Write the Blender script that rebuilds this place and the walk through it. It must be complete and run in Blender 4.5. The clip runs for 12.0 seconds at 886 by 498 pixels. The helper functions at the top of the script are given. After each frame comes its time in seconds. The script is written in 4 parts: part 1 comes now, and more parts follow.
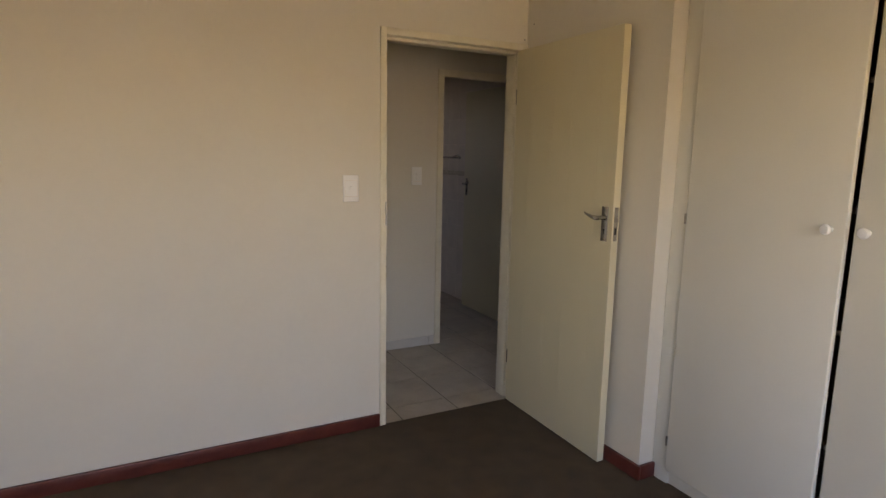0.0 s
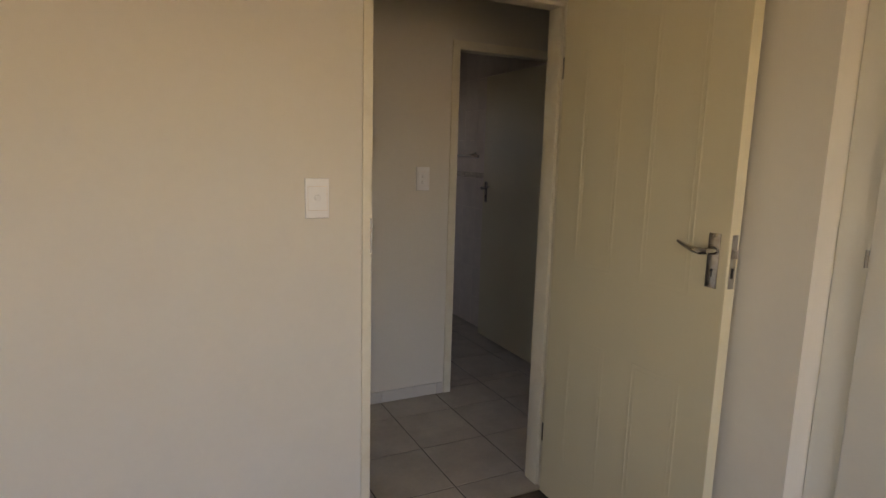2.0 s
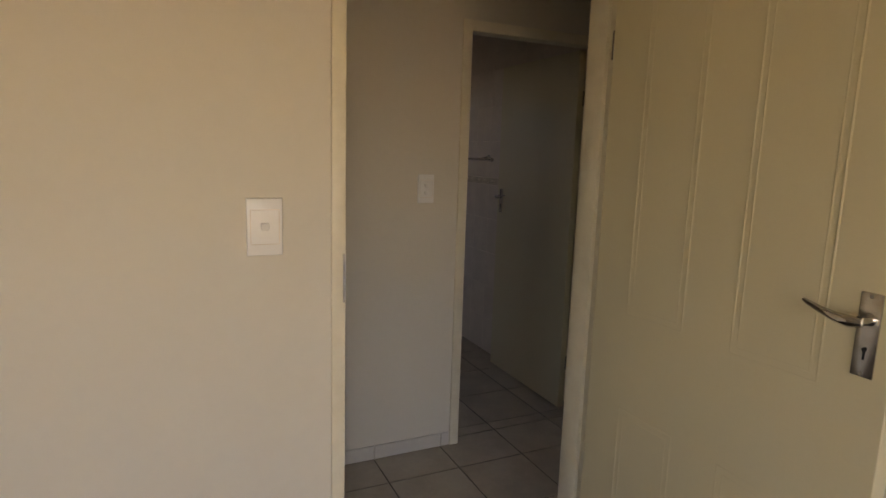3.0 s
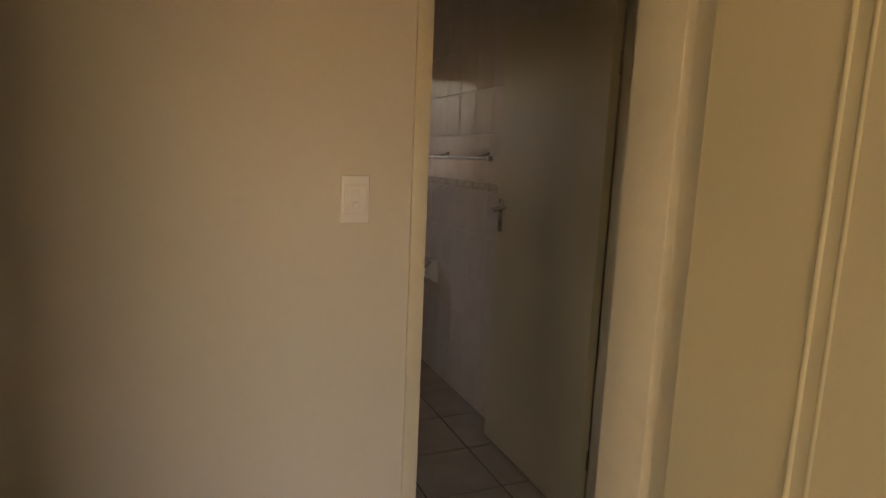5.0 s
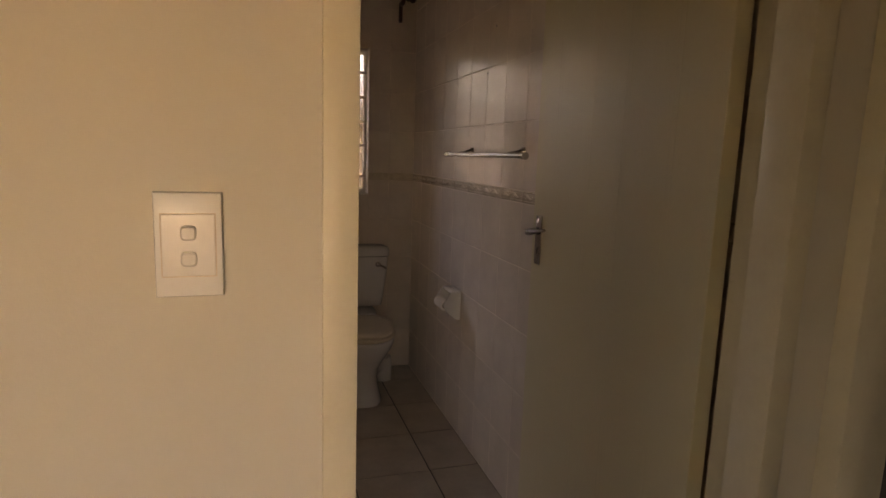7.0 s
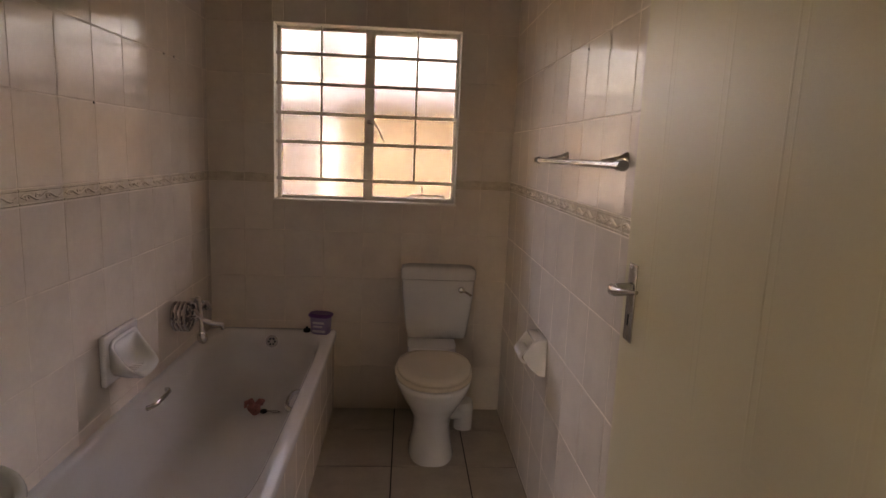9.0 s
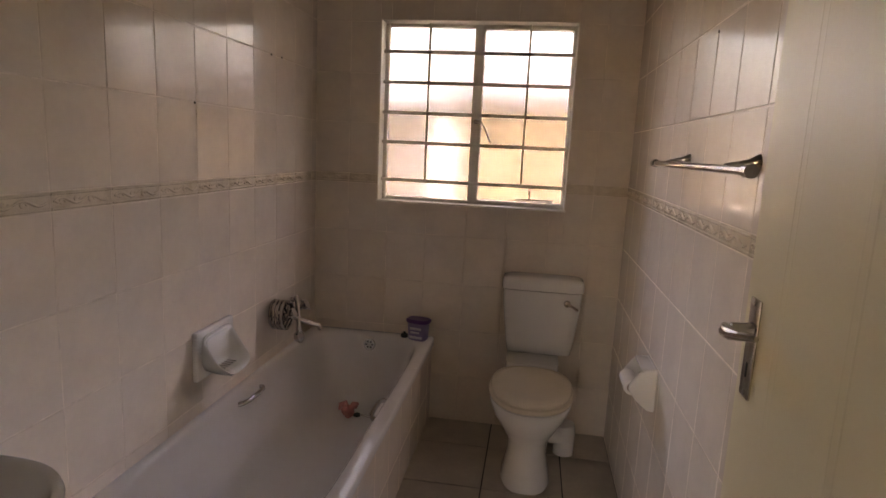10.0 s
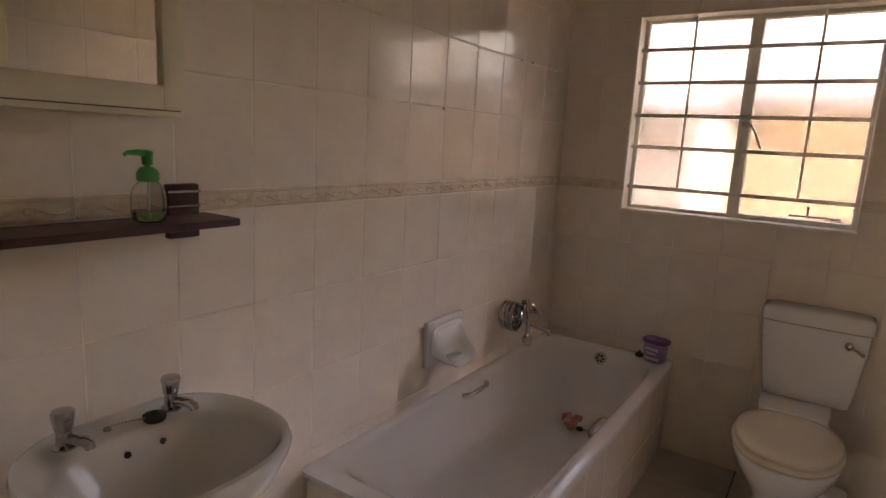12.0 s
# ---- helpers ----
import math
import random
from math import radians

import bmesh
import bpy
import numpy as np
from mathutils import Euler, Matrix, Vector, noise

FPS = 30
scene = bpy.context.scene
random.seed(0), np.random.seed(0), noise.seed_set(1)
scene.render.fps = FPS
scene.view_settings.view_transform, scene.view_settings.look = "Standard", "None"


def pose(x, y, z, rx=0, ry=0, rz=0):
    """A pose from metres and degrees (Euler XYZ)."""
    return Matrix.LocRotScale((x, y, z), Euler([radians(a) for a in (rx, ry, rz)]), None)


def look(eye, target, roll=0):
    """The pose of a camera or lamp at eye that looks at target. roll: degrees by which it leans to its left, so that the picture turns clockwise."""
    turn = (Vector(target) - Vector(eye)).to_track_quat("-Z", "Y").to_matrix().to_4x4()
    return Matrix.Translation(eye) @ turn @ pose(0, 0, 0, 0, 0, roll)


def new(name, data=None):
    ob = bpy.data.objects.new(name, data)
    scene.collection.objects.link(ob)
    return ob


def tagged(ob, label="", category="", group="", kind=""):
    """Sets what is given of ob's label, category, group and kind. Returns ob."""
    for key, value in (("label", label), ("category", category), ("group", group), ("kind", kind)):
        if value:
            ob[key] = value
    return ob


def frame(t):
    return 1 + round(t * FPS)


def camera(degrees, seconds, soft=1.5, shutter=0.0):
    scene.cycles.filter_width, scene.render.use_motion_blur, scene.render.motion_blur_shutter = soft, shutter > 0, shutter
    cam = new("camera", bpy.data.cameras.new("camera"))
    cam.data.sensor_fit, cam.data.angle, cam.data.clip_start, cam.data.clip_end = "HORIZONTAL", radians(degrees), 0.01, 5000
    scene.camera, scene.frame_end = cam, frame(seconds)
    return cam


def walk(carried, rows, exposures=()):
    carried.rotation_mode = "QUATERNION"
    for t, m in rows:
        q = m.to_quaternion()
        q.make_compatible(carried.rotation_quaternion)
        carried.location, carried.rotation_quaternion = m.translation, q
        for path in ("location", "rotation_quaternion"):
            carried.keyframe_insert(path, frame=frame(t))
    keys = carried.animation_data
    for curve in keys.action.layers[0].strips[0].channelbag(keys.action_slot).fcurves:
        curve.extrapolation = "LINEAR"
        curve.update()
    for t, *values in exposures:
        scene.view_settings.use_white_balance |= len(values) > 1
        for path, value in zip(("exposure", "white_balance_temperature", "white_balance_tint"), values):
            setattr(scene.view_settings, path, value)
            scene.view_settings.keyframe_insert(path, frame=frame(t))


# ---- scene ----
cam = camera(74.1, 12.0)
PATH = [
    (0, (-1.122, -2.815, 1.47), (-0.202, -1.068, 1.15), 1.1),
    (0.5, (-1.012, -2.669, 1.467), (-0.097, -0.919, 1.146), 1.3),
    (1, (-0.904, -2.445, 1.458), (-0.001, -0.689, 1.14), 1.3),
    (1.5, (-0.781, -2.2, 1.457), (0.105, -0.435, 1.137), 1.3),
    (2, (-0.652, -1.93, 1.448), (0.225, -0.161, 1.128), 1.6),
    (2.5, (-0.516, -1.667, 1.448), (0.343, 0.11, 1.126), 1.7),
    (3, (-0.366, -1.388, 1.471), (0.477, 0.397, 1.149), 1.8),
    (3.5, (-0.189, -1.156, 1.464), (0.639, 0.636, 1.141), 1.8),
    (3.7, (-0.119, -1.068, 1.465), (0.7, 0.727, 1.141), 1.8),
    (5.3, (0.419, -0.358, 1.420), (1.164, 1.473, 1.117), 2.4),
    (5.5, (0.482, -0.280, 1.416), (1.208, 1.559, 1.114), 2.2),
    (6, (0.608, -0.046, 1.415), (1.275, 1.816, 1.119), 2.0),
    (6.5, (0.706, 0.128, 1.423), (1.318, 2.008, 1.125), 2.1),
    (6.7, (0.738, 0.212, 1.425), (1.358, 2.088, 1.117), 1.9),
    (8.3, (1.141, 0.750, 1.446), (1.493, 2.693, 1.128), 2.2),
    (8.5, (1.159, 0.808, 1.455), (1.479, 2.758, 1.141), 2.4),
    (9, (1.22, 0.92, 1.449), (1.351, 2.889, 1.125), 2.4),
    (9.5, (1.26, 0.999, 1.448), (1.191, 2.97, 1.114), 2.6),
    (10, (1.327, 1.103, 1.451), (1.036, 3.053, 1.114), 2.7),
    (10.5, (1.366, 1.167, 1.453), (0.847, 3.067, 1.108), 2.8),
    (11, (1.386, 1.191, 1.449), (0.602, 2.997, 1.099), 2.9),
    (11.5, (1.398, 1.184, 1.445), (0.438, 2.903, 1.092), 3.0),
    (12, (1.402, 1.177, 1.446), (0.315, 2.818, 1.087), 3.1),
]
walk(cam, [(t, look(eye, target, roll)) for t, eye, target, roll in PATH],
     exposures=[(0.0, 3.62, 8100, 29), (3.7, 3.72, 9800, 30), (5.3, 4.25, 12600, 35), (6.7, 4.5, 13000, 38), (8.3, 5.33, 12600, 41), (9.5, 5.86, 11000, 36), (12.0, 6.0, 11200, 37)])

# ---- world, sun, light ----
SUN_DIR = Vector((0.50, 0.25, 1.25)).normalized()      # towards the sun
world = bpy.data.worlds.new("sky")
scene.world = world
world.use_nodes = True
wn = world.node_tree
sky = wn.nodes.new("ShaderNodeTexSky")
sky.sky_type = "NISHITA"
sky.sun_disc = False
sky.sun_elevation = math.asin(SUN_DIR.z)
sky.sun_rotation = math.atan2(SUN_DIR.x, SUN_DIR.y)
wn.links.new(sky.outputs[0], wn.nodes["Background"].inputs[0])
wn.nodes["Background"].inputs[1].default_value = 0.15
sun = new("sun", bpy.data.lights.new("sun", "SUN"))
sun.data.energy = 2.0
sun.data.angle = radians(0.5)
sun.data.color = (1.0, 0.95, 0.87)
sun.matrix_world = look(SUN_DIR * 30, (0, 0, 0))


def sky_portal(name, eye, target, width, height):
    """Guides the sky's light through a window's opening; gives off none itself."""
    ob = new(name, bpy.data.lights.new(name, "AREA"))
    ob.data.shape, ob.data.size, ob.data.size_y = "RECTANGLE", width, height
    ob.data.cycles.is_portal = True
    ob.matrix_world = look(eye, target)


sky_portal("window_light", (1.0, 4.24, 1.624), (1.0, 0, 1.624), 0.96, 0.90)
sky_portal("window_light", (-0.8, -4.68, 1.28), (-0.8, 0, 1.28), 2.6, 1.40)
# Portal for the unseen west opening, added as bedroom fill light.
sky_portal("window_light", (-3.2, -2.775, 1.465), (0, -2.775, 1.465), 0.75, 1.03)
sky_portal("window_light", (3.25, 4.27, 1.53), (3.25, 0, 1.53), 0.5, 1.06)


# ---- materials ----
def material(name, colour, rough=0.5, metal=0.0, spread=0.06, scale=6.0, fine=120.0, bump=0.0, bump_scale=200.0,
             coat=0.0, each=0.0, spec=0.5, stain=None, sheen=0.0):
    """A procedural surface: two scales of noise on the colour, roughness that varies, fine relief; each: change from piece to piece."""
    m = bpy.data.materials.new(name)
    m.use_nodes = True
    nt = m.node_tree
    L = nt.links.new
    b = nt.nodes["Principled BSDF"]
    tc = nt.nodes.new("ShaderNodeTexCoord")
    place = nt.nodes.new("ShaderNodeVectorMath")
    place.operation = "ADD"
    L(tc.outputs["Object"], place.inputs[0])
    info = nt.nodes.new("ShaderNodeObjectInfo")
    shift = nt.nodes.new("ShaderNodeVectorMath")
    shift.operation = "SCALE"
    shift.inputs[0].default_value = (13.0, 7.0, 29.0)
    L(info.outputs["Random"], shift.inputs["Scale"])
    L(shift.outputs[0], place.inputs[1])
    big = nt.nodes.new("ShaderNodeTexNoise")
    big.inputs["Scale"].default_value = scale
    big.inputs["Detail"].default_value = 5
    small = nt.nodes.new("ShaderNodeTexNoise")
    small.inputs["Scale"].default_value = fine
    small.inputs["Detail"].default_value = 3
    for n in (big, small):
        L(place.outputs[0], n.inputs["Vector"])
    mix = nt.nodes.new("ShaderNodeMath")
    mix.operation = "MULTIPLY_ADD"
    mix.inputs[1].default_value = 0.35
    L(small.outputs[0], mix.inputs[0])
    L(big.outputs[0], mix.inputs[2])
    ramp = nt.nodes.new("ShaderNodeMapRange")
    ramp.inputs["From Min"].default_value, ramp.inputs["From Max"].default_value = 0.40, 0.95
    ramp.inputs["To Min"].default_value, ramp.inputs["To Max"].default_value = 1 - spread, 1 + spread
    L(mix.outputs[0], ramp.inputs["Value"])
    val = ramp.outputs[0]
    if each:
        er = nt.nodes.new("ShaderNodeMapRange")
        er.inputs["To Min"].default_value, er.inputs["To Max"].default_value = 1 - each, 1 + each
        L(info.outputs["Random"], er.inputs["Value"])
        mul = nt.nodes.new("ShaderNodeMath")
        mul.operation = "MULTIPLY"
        L(val, mul.inputs[0])
        L(er.outputs[0], mul.inputs[1])
        val = mul.outputs[0]
    col = nt.nodes.new("ShaderNodeVectorMath")
    col.operation = "SCALE"
    col.inputs[0].default_value = colour
    L(val, col.inputs["Scale"])
    out = col.outputs[0]
    if stain:
        sn = nt.nodes.new("ShaderNodeTexNoise")
        sn.inputs["Scale"].default_value = stain[1]
        sn.inputs["Detail"].default_value = 8
        sn.inputs["Roughness"].default_value = 0.62
        L(place.outputs[0], sn.inputs["Vector"])
        sr = nt.nodes.new("ShaderNodeMapRange")
        sr.inputs["From Min"].default_value, sr.inputs["From Max"].default_value = 0.45, 0.72
        sr.inputs["To Max"].default_value = stain[2]
        L(sn.outputs[0], sr.inputs["Value"])
        mx = nt.nodes.new("ShaderNodeMix")
        mx.data_type = "RGBA"
        mx.inputs[7].default_value = (*stain[0], 1)
        L(sr.outputs[0], mx.inputs[0])
        L(out, mx.inputs[6])
        out = mx.outputs[2]
    L(out, b.inputs["Base Color"])
    rr = nt.nodes.new("ShaderNodeMapRange")
    rr.inputs["To Min"].default_value, rr.inputs["To Max"].default_value = rough * 0.85, min(1, rough * 1.2)
    L(big.outputs[0], rr.inputs["Value"])
    L(rr.outputs[0], b.inputs["Roughness"])
    b.inputs["Metallic"].default_value = metal
    b.inputs["Specular IOR Level"].default_value = spec
    b.inputs["Coat Weight"].default_value = coat
    b.inputs["Coat Roughness"].default_value = 0.06
    b.inputs["Sheen Weight"].default_value = sheen
    if bump:
        bn = nt.nodes.new("ShaderNodeTexNoise")
        bn.inputs["Scale"].default_value = bump_scale
        bn.inputs["Detail"].default_value = 4
        L(place.outputs[0], bn.inputs["Vector"])
        bp = nt.nodes.new("ShaderNodeBump")
        bp.inputs["Strength"].default_value = bump
        bp.inputs["Distance"].default_value = 0.002
        L(bn.outputs[0], bp.inputs["Height"])
        L(bp.outputs[0], b.inputs["Normal"])
    return m


def clear(name, colour, rough, ior=1.45, bump=0.0, bump_scale=60.0):
    m = material(name, colour, rough, spread=0.01, bump=bump, bump_scale=bump_scale)
    b = m.node_tree.nodes["Principled BSDF"]
    b.inputs["Transmission Weight"].default_value = 1.0
    b.inputs["IOR"].default_value = ior
    return m


PAINT = material("wall_paint", (0.70, 0.655, 0.56), 0.6, spread=0.035, scale=1.6, fine=40, bump=0.12, bump_scale=260,
                 stain=((0.60, 0.54, 0.44), 1.1, 0.25))
CEILING = material("ceiling_paint", (0.78, 0.76, 0.70), 0.8, spread=0.03, scale=2)
DOOR_PAINT = material("door_enamel", (0.66, 0.592, 0.405), 0.42, spread=0.03, scale=3, bump=0.10, bump_scale=420)
FRAME_PAINT = material("frame_enamel", (0.76, 0.70, 0.55), 0.38, spread=0.05, scale=5, bump=0.06, bump_scale=150,
                       stain=((0.55, 0.46, 0.32), 14, 0.25))
CUPBOARD = material("cupboard_paint", (0.74, 0.715, 0.63), 0.42, spread=0.03, scale=3, bump=0.08, bump_scale=300)
CABINET = material("cream_cabinet_paint", (0.72, 0.645, 0.49), 0.4, spread=0.03, scale=4, bump=0.06, bump_scale=300)
CUPBOARD_INSIDE = material("cupboard_board", (0.42, 0.36, 0.28), 0.7, spread=0.08, scale=8)
CARPET = material("carpet_pile", (0.088, 0.060, 0.037), 0.95, spread=0.30, scale=9, fine=420, bump=1.0, bump_scale=650,
                  stain=((0.06, 0.045, 0.034), 3.0, 0.5))
SKIRTING = material("stained_meranti", (0.115, 0.026, 0.018), 0.35, spread=0.25, scale=14, bump=0.15, bump_scale=90)
DARK_WOOD = material("dark_wood", (0.060, 0.016, 0.012), 0.4, spread=0.3, scale=20, bump=0.15, bump_scale=120)
FLOOR_TILE = material("floor_tile_glaze", (0.52, 0.46, 0.385), 0.34, spread=0.14, scale=7, fine=60, each=0.05, bump=0.05, bump_scale=40,
                      stain=((0.38, 0.31, 0.24), 5, 0.5))
GROUT = material("grey_grout", (0.07, 0.056, 0.045), 0.9, spread=0.2, scale=20, bump=0.5)
WALL_TILE = material("wall_tile_glaze", (0.80, 0.71, 0.61), 0.14, spread=0.06, scale=7, fine=50, each=0.015, bump=0.03, bump_scale=24,
                     stain=((0.66, 0.57, 0.50), 5, 0.45))
FRIEZE_TILE = material("frieze_tile_glaze", (0.74, 0.65, 0.52), 0.22, spread=0.10, scale=9, each=0.02,
                       stain=((0.44, 0.34, 0.23), 18, 0.6))
PALE_GROUT = material("pale_grout", (0.78, 0.69, 0.59), 0.85, spread=0.25, scale=12, bump=0.4)
SKIRT_TILE = material("skirting_tile_glaze", (0.60, 0.56, 0.50), 0.3, spread=0.06, scale=8, each=0.03)
CERAMIC = material("white_ceramic", (0.78, 0.775, 0.75), 0.07, spread=0.015, scale=3, coat=0.4)
ENAMEL = material("bath_enamel", (0.80, 0.795, 0.78), 0.13, spread=0.025, scale=4, coat=0.3, stain=((0.60, 0.55, 0.48), 4, 0.2))
SEAT_PLASTIC = material("cream_plastic", (0.74, 0.66, 0.53), 0.22, spread=0.02, scale=4)
WHITE_PLASTIC = material("white_plastic", (0.87, 0.86, 0.83), 0.18, spread=0.02, scale=8)
CHROME = material("chrome", (0.50, 0.49, 0.48), 0.08, 1.0, spread=0.06, scale=30)
WORN_CHROME = material("worn_chrome", (0.56, 0.54, 0.52), 0.24, 1.0, spread=0.15, scale=40, stain=((0.30, 0.25, 0.2), 30, 0.5))
STEEL = material("dull_steel", (0.34, 0.31, 0.27), 0.4, 1.0, spread=0.2, scale=40)
BLACK_RUBBER = material("black_rubber", (0.015, 0.014, 0.013), 0.55, spread=0.2)
# Near-black stands in for shade inside holes; also colours the wall plugs.
DARK_HOLE = material("hole_shade_and_plug", (0.010, 0.009, 0.008), 0.7, spread=0.2)
WINDOW_PAINT = material("window_enamel", (0.86, 0.82, 0.72), 0.35, spread=0.05, scale=8, stain=((0.5, 0.42, 0.3), 12, 0.2))
GREEN = material("green_plastic", (0.02, 0.36, 0.09), 0.3, spread=0.04)
PURPLE = material("purple_plastic", (0.16, 0.045, 0.20), 0.35, spread=0.05)
LILAC = material("lilac_label", (0.30, 0.24, 0.40), 0.4, spread=0.12, scale=30)
LABEL_WHITE = material("label_ink_white", (0.62, 0.60, 0.64), 0.5, spread=0.1)
PINK = material("pink_sponge", (0.50, 0.20, 0.18), 0.8, spread=0.25, scale=40, bump=0.6, bump_scale=180)
PAPER = material("tissue_paper", (0.82, 0.80, 0.76), 0.95, spread=0.03, scale=30, bump=0.3, bump_scale=300)
MIRROR = material("mirror_glass", (0.86, 0.87, 0.86), 0.02, 1.0, spread=0.005)
OBSCURE = clear("obscure_glass", (0.10, 0.10, 0.0985), 0.10, 1.45, bump=1.0, bump_scale=85)
BOTTLE = clear("clear_plastic", (0.92, 0.96, 0.93), 0.06, 1.45)
SOAP = clear("green_soap", (0.62, 0.96, 0.60), 0.1, 1.38)
PEACH = material("peach_plaster", (0.73, 0.605, 0.43), 0.85, spread=0.08, scale=2, bump=0.4, bump_scale=90)
WHITE_PLASTER = material("white_plaster", (0.84, 0.91, 0.95), 0.85, spread=0.08, scale=2, bump=0.3, bump_scale=90)
PAVING = material("sandy_ground", (0.26, 0.212, 0.09), 0.9, spread=0.25, scale=1.2, bump=0.6, bump_scale=40)
BOUNCE_GREY = material("bounce_yard_grey", (0.50, 0.475, 0.44), 0.9, spread=0.15, scale=2, bump=0.5, bump_scale=60)
SHEETING = material("grey_roof_sheet", (0.20, 0.21, 0.23), 0.55, spread=0.15, scale=3)
BLOCKER_BROWN = material("blocker_wall_brown", (0.15, 0.085, 0.06), 0.85, spread=0.25, scale=14, bump=0.6, bump_scale=30)
LEAF = material("leaf", (0.055, 0.075, 0.03), 0.6, spread=0.3, scale=9, each=0.1)
BARK = material("bark", (0.09, 0.065, 0.045), 0.9, spread=0.3, scale=20, bump=0.6)
ROOF = material("roof_sheet", (0.25, 0.17, 0.13), 0.7, spread=0.1, scale=3)


# ---- mesh helpers ----
def box(bm, x0, x1, y0, y1, z0, z1, bevel=0.0, seg=2):
    made = bmesh.ops.create_cube(bm, size=1.0, matrix=Matrix.Translation(((x0 + x1) / 2, (y0 + y1) / 2, (z0 + z1) / 2))
                                 @ Matrix.Diagonal((abs(x1 - x0), abs(y1 - y0), abs(z1 - z0), 1)))["verts"]
    if bevel:
        edges = {e for v in made for e in v.link_edges}
        bmesh.ops.bevel(bm, geom=list(edges), offset=bevel, segments=seg, profile=0.5, affect="EDGES")
    return bm


def boxes(*rows, bevel=0.0):
    bm = bmesh.new()
    for r in rows:
        box(bm, *r, bevel=bevel)
    return bm


def prism(bm, outline, z0, z1, m=None, bevel=0.0, seg=2):
    """An outline in x and y, drawn up from z0 to z1."""
    low = [bm.verts.new((x, y, z0)) for x, y in outline]
    high = [bm.verts.new((x, y, z1)) for x, y in outline]
    n = len(outline)
    faces = [bm.faces.new(low[::-1]), bm.faces.new(high)]
    for i in range(n):
        faces.append(bm.faces.new((low[i], low[(i + 1) % n], high[(i + 1) % n], high[i])))
    bmesh.ops.recalc_face_normals(bm, faces=faces)
    verts = low + high
    if bevel:
        res = bmesh.ops.bevel(bm, geom=list({e for f in faces for e in f.edges}), offset=bevel, segments=seg, profile=0.5, affect="EDGES")
        verts = list({v for f in res["faces"] for v in f.verts} | {v for v in verts if v.is_valid})
    if m:
        bmesh.ops.transform(bm, matrix=m, verts=verts)
    return bm


def loft(bm, rings, caps=(True, True)):
    """Closed rings of equally many points, skinned one to the next."""
    rows = [[bm.verts.new(p) for p in r] for r in rings]
    n = len(rows[0])
    faces = []
    for a, b in zip(rows, rows[1:]):
        for i in range(n):
            faces.append(bm.faces.new((a[i], a[(i + 1) % n], b[(i + 1) % n], b[i])))
    if caps[0]:
        faces.append(bm.faces.new(rows[0][::-1]))
    if caps[1]:
        faces.append(bm.faces.new(rows[-1]))
    return faces


def oval(cx, cy, rx, ry, z, n=2.0, steps=48, front=None):
    """A superellipse at height z; front: another radius towards -y."""
    ring = []
    for i in range(steps):
        a = 2 * math.pi * i / steps
        c, s = math.cos(a), math.sin(a)
        r = ry if s > 0 or front is None else front
        ring.append((cx + rx * math.copysign(abs(c) ** (2 / n), c), cy + r * math.copysign(abs(s) ** (2 / n), s), z))
    return ring


def turned(bm, profile, m=None, steps=24):
    """A turned shape about z from (radius, height) rows."""
    rings = [[(r * math.cos(2 * math.pi * i / steps), r * math.sin(2 * math.pi * i / steps), z) for i in range(steps)] for r, z in profile]
    before = len(bm.verts)
    loft(bm, rings)
    bm.verts.ensure_lookup_table()
    if m:
        bmesh.ops.transform(bm, matrix=m, verts=bm.verts[before:])
    return bm


def tube(bm, points, radius, steps=12):
    """A round bar along a line of points; radius: one, or one for each point."""
    pts = [Vector(p) for p in points]
    rings = []
    for i, p in enumerate(pts):
        d = (pts[min(i + 1, len(pts) - 1)] - pts[max(i - 1, 0)]).normalized()
        side = d.cross(Vector((0, 0, 1)))
        if side.length < 0.05:
            side = d.cross(Vector((1, 0, 0)))
        side.normalize()
        up = side.cross(d)
        r = radius[i] if isinstance(radius, (list, tuple)) else radius
        rings.append([tuple(p + side * (r * math.cos(2 * math.pi * k / steps)) + up * (r * math.sin(2 * math.pi * k / steps))) for k in range(steps)])
    loft(bm, rings)
    return bm


def mesh_of(name, bm, mat, smooth=True, angle=35):
    me = bpy.data.meshes.new(name)
    bmesh.ops.recalc_face_normals(bm, faces=bm.faces)
    if smooth:
        for f in bm.faces:
            f.smooth = True
        for e in bm.edges:
            if len(e.link_faces) == 2 and e.calc_face_angle(0) > radians(angle):
                e.smooth = False
    bm.to_mesh(me)
    bm.free()
    me.materials.append(mat)
    return me


def part(name, bm, mat, parent=None, label="", m=None, angle=35):
    ob = new(name, mesh_of(name, bm, mat, angle=angle))
    if parent:
        ob.parent = parent
    if m:
        ob.matrix_basis = m
    if label:
        ob["label"] = label
    return ob


def structure(name, bm, mat, label):
    return tagged(part(name, bm, mat), label, name.split("_")[0], kind="structure")


def thing(name, label, category, m=None, group=""):
    ob = new(name)
    ob.empty_display_size = 0.1
    if m:
        ob.matrix_basis = m
    return tagged(ob, label, category, group)


# ---- plan ----
HALL_Y = 1.13            # hall face of the wall with the bathroom door
BATH_Y = 1.245           # its bathroom face
XL, XR, YW = 0.185, 1.781, 4.086   # bathroom walls
CEIL = 2.52
WEST, SOUTH = -3.1, -4.5
WALL_TOP = 2.56


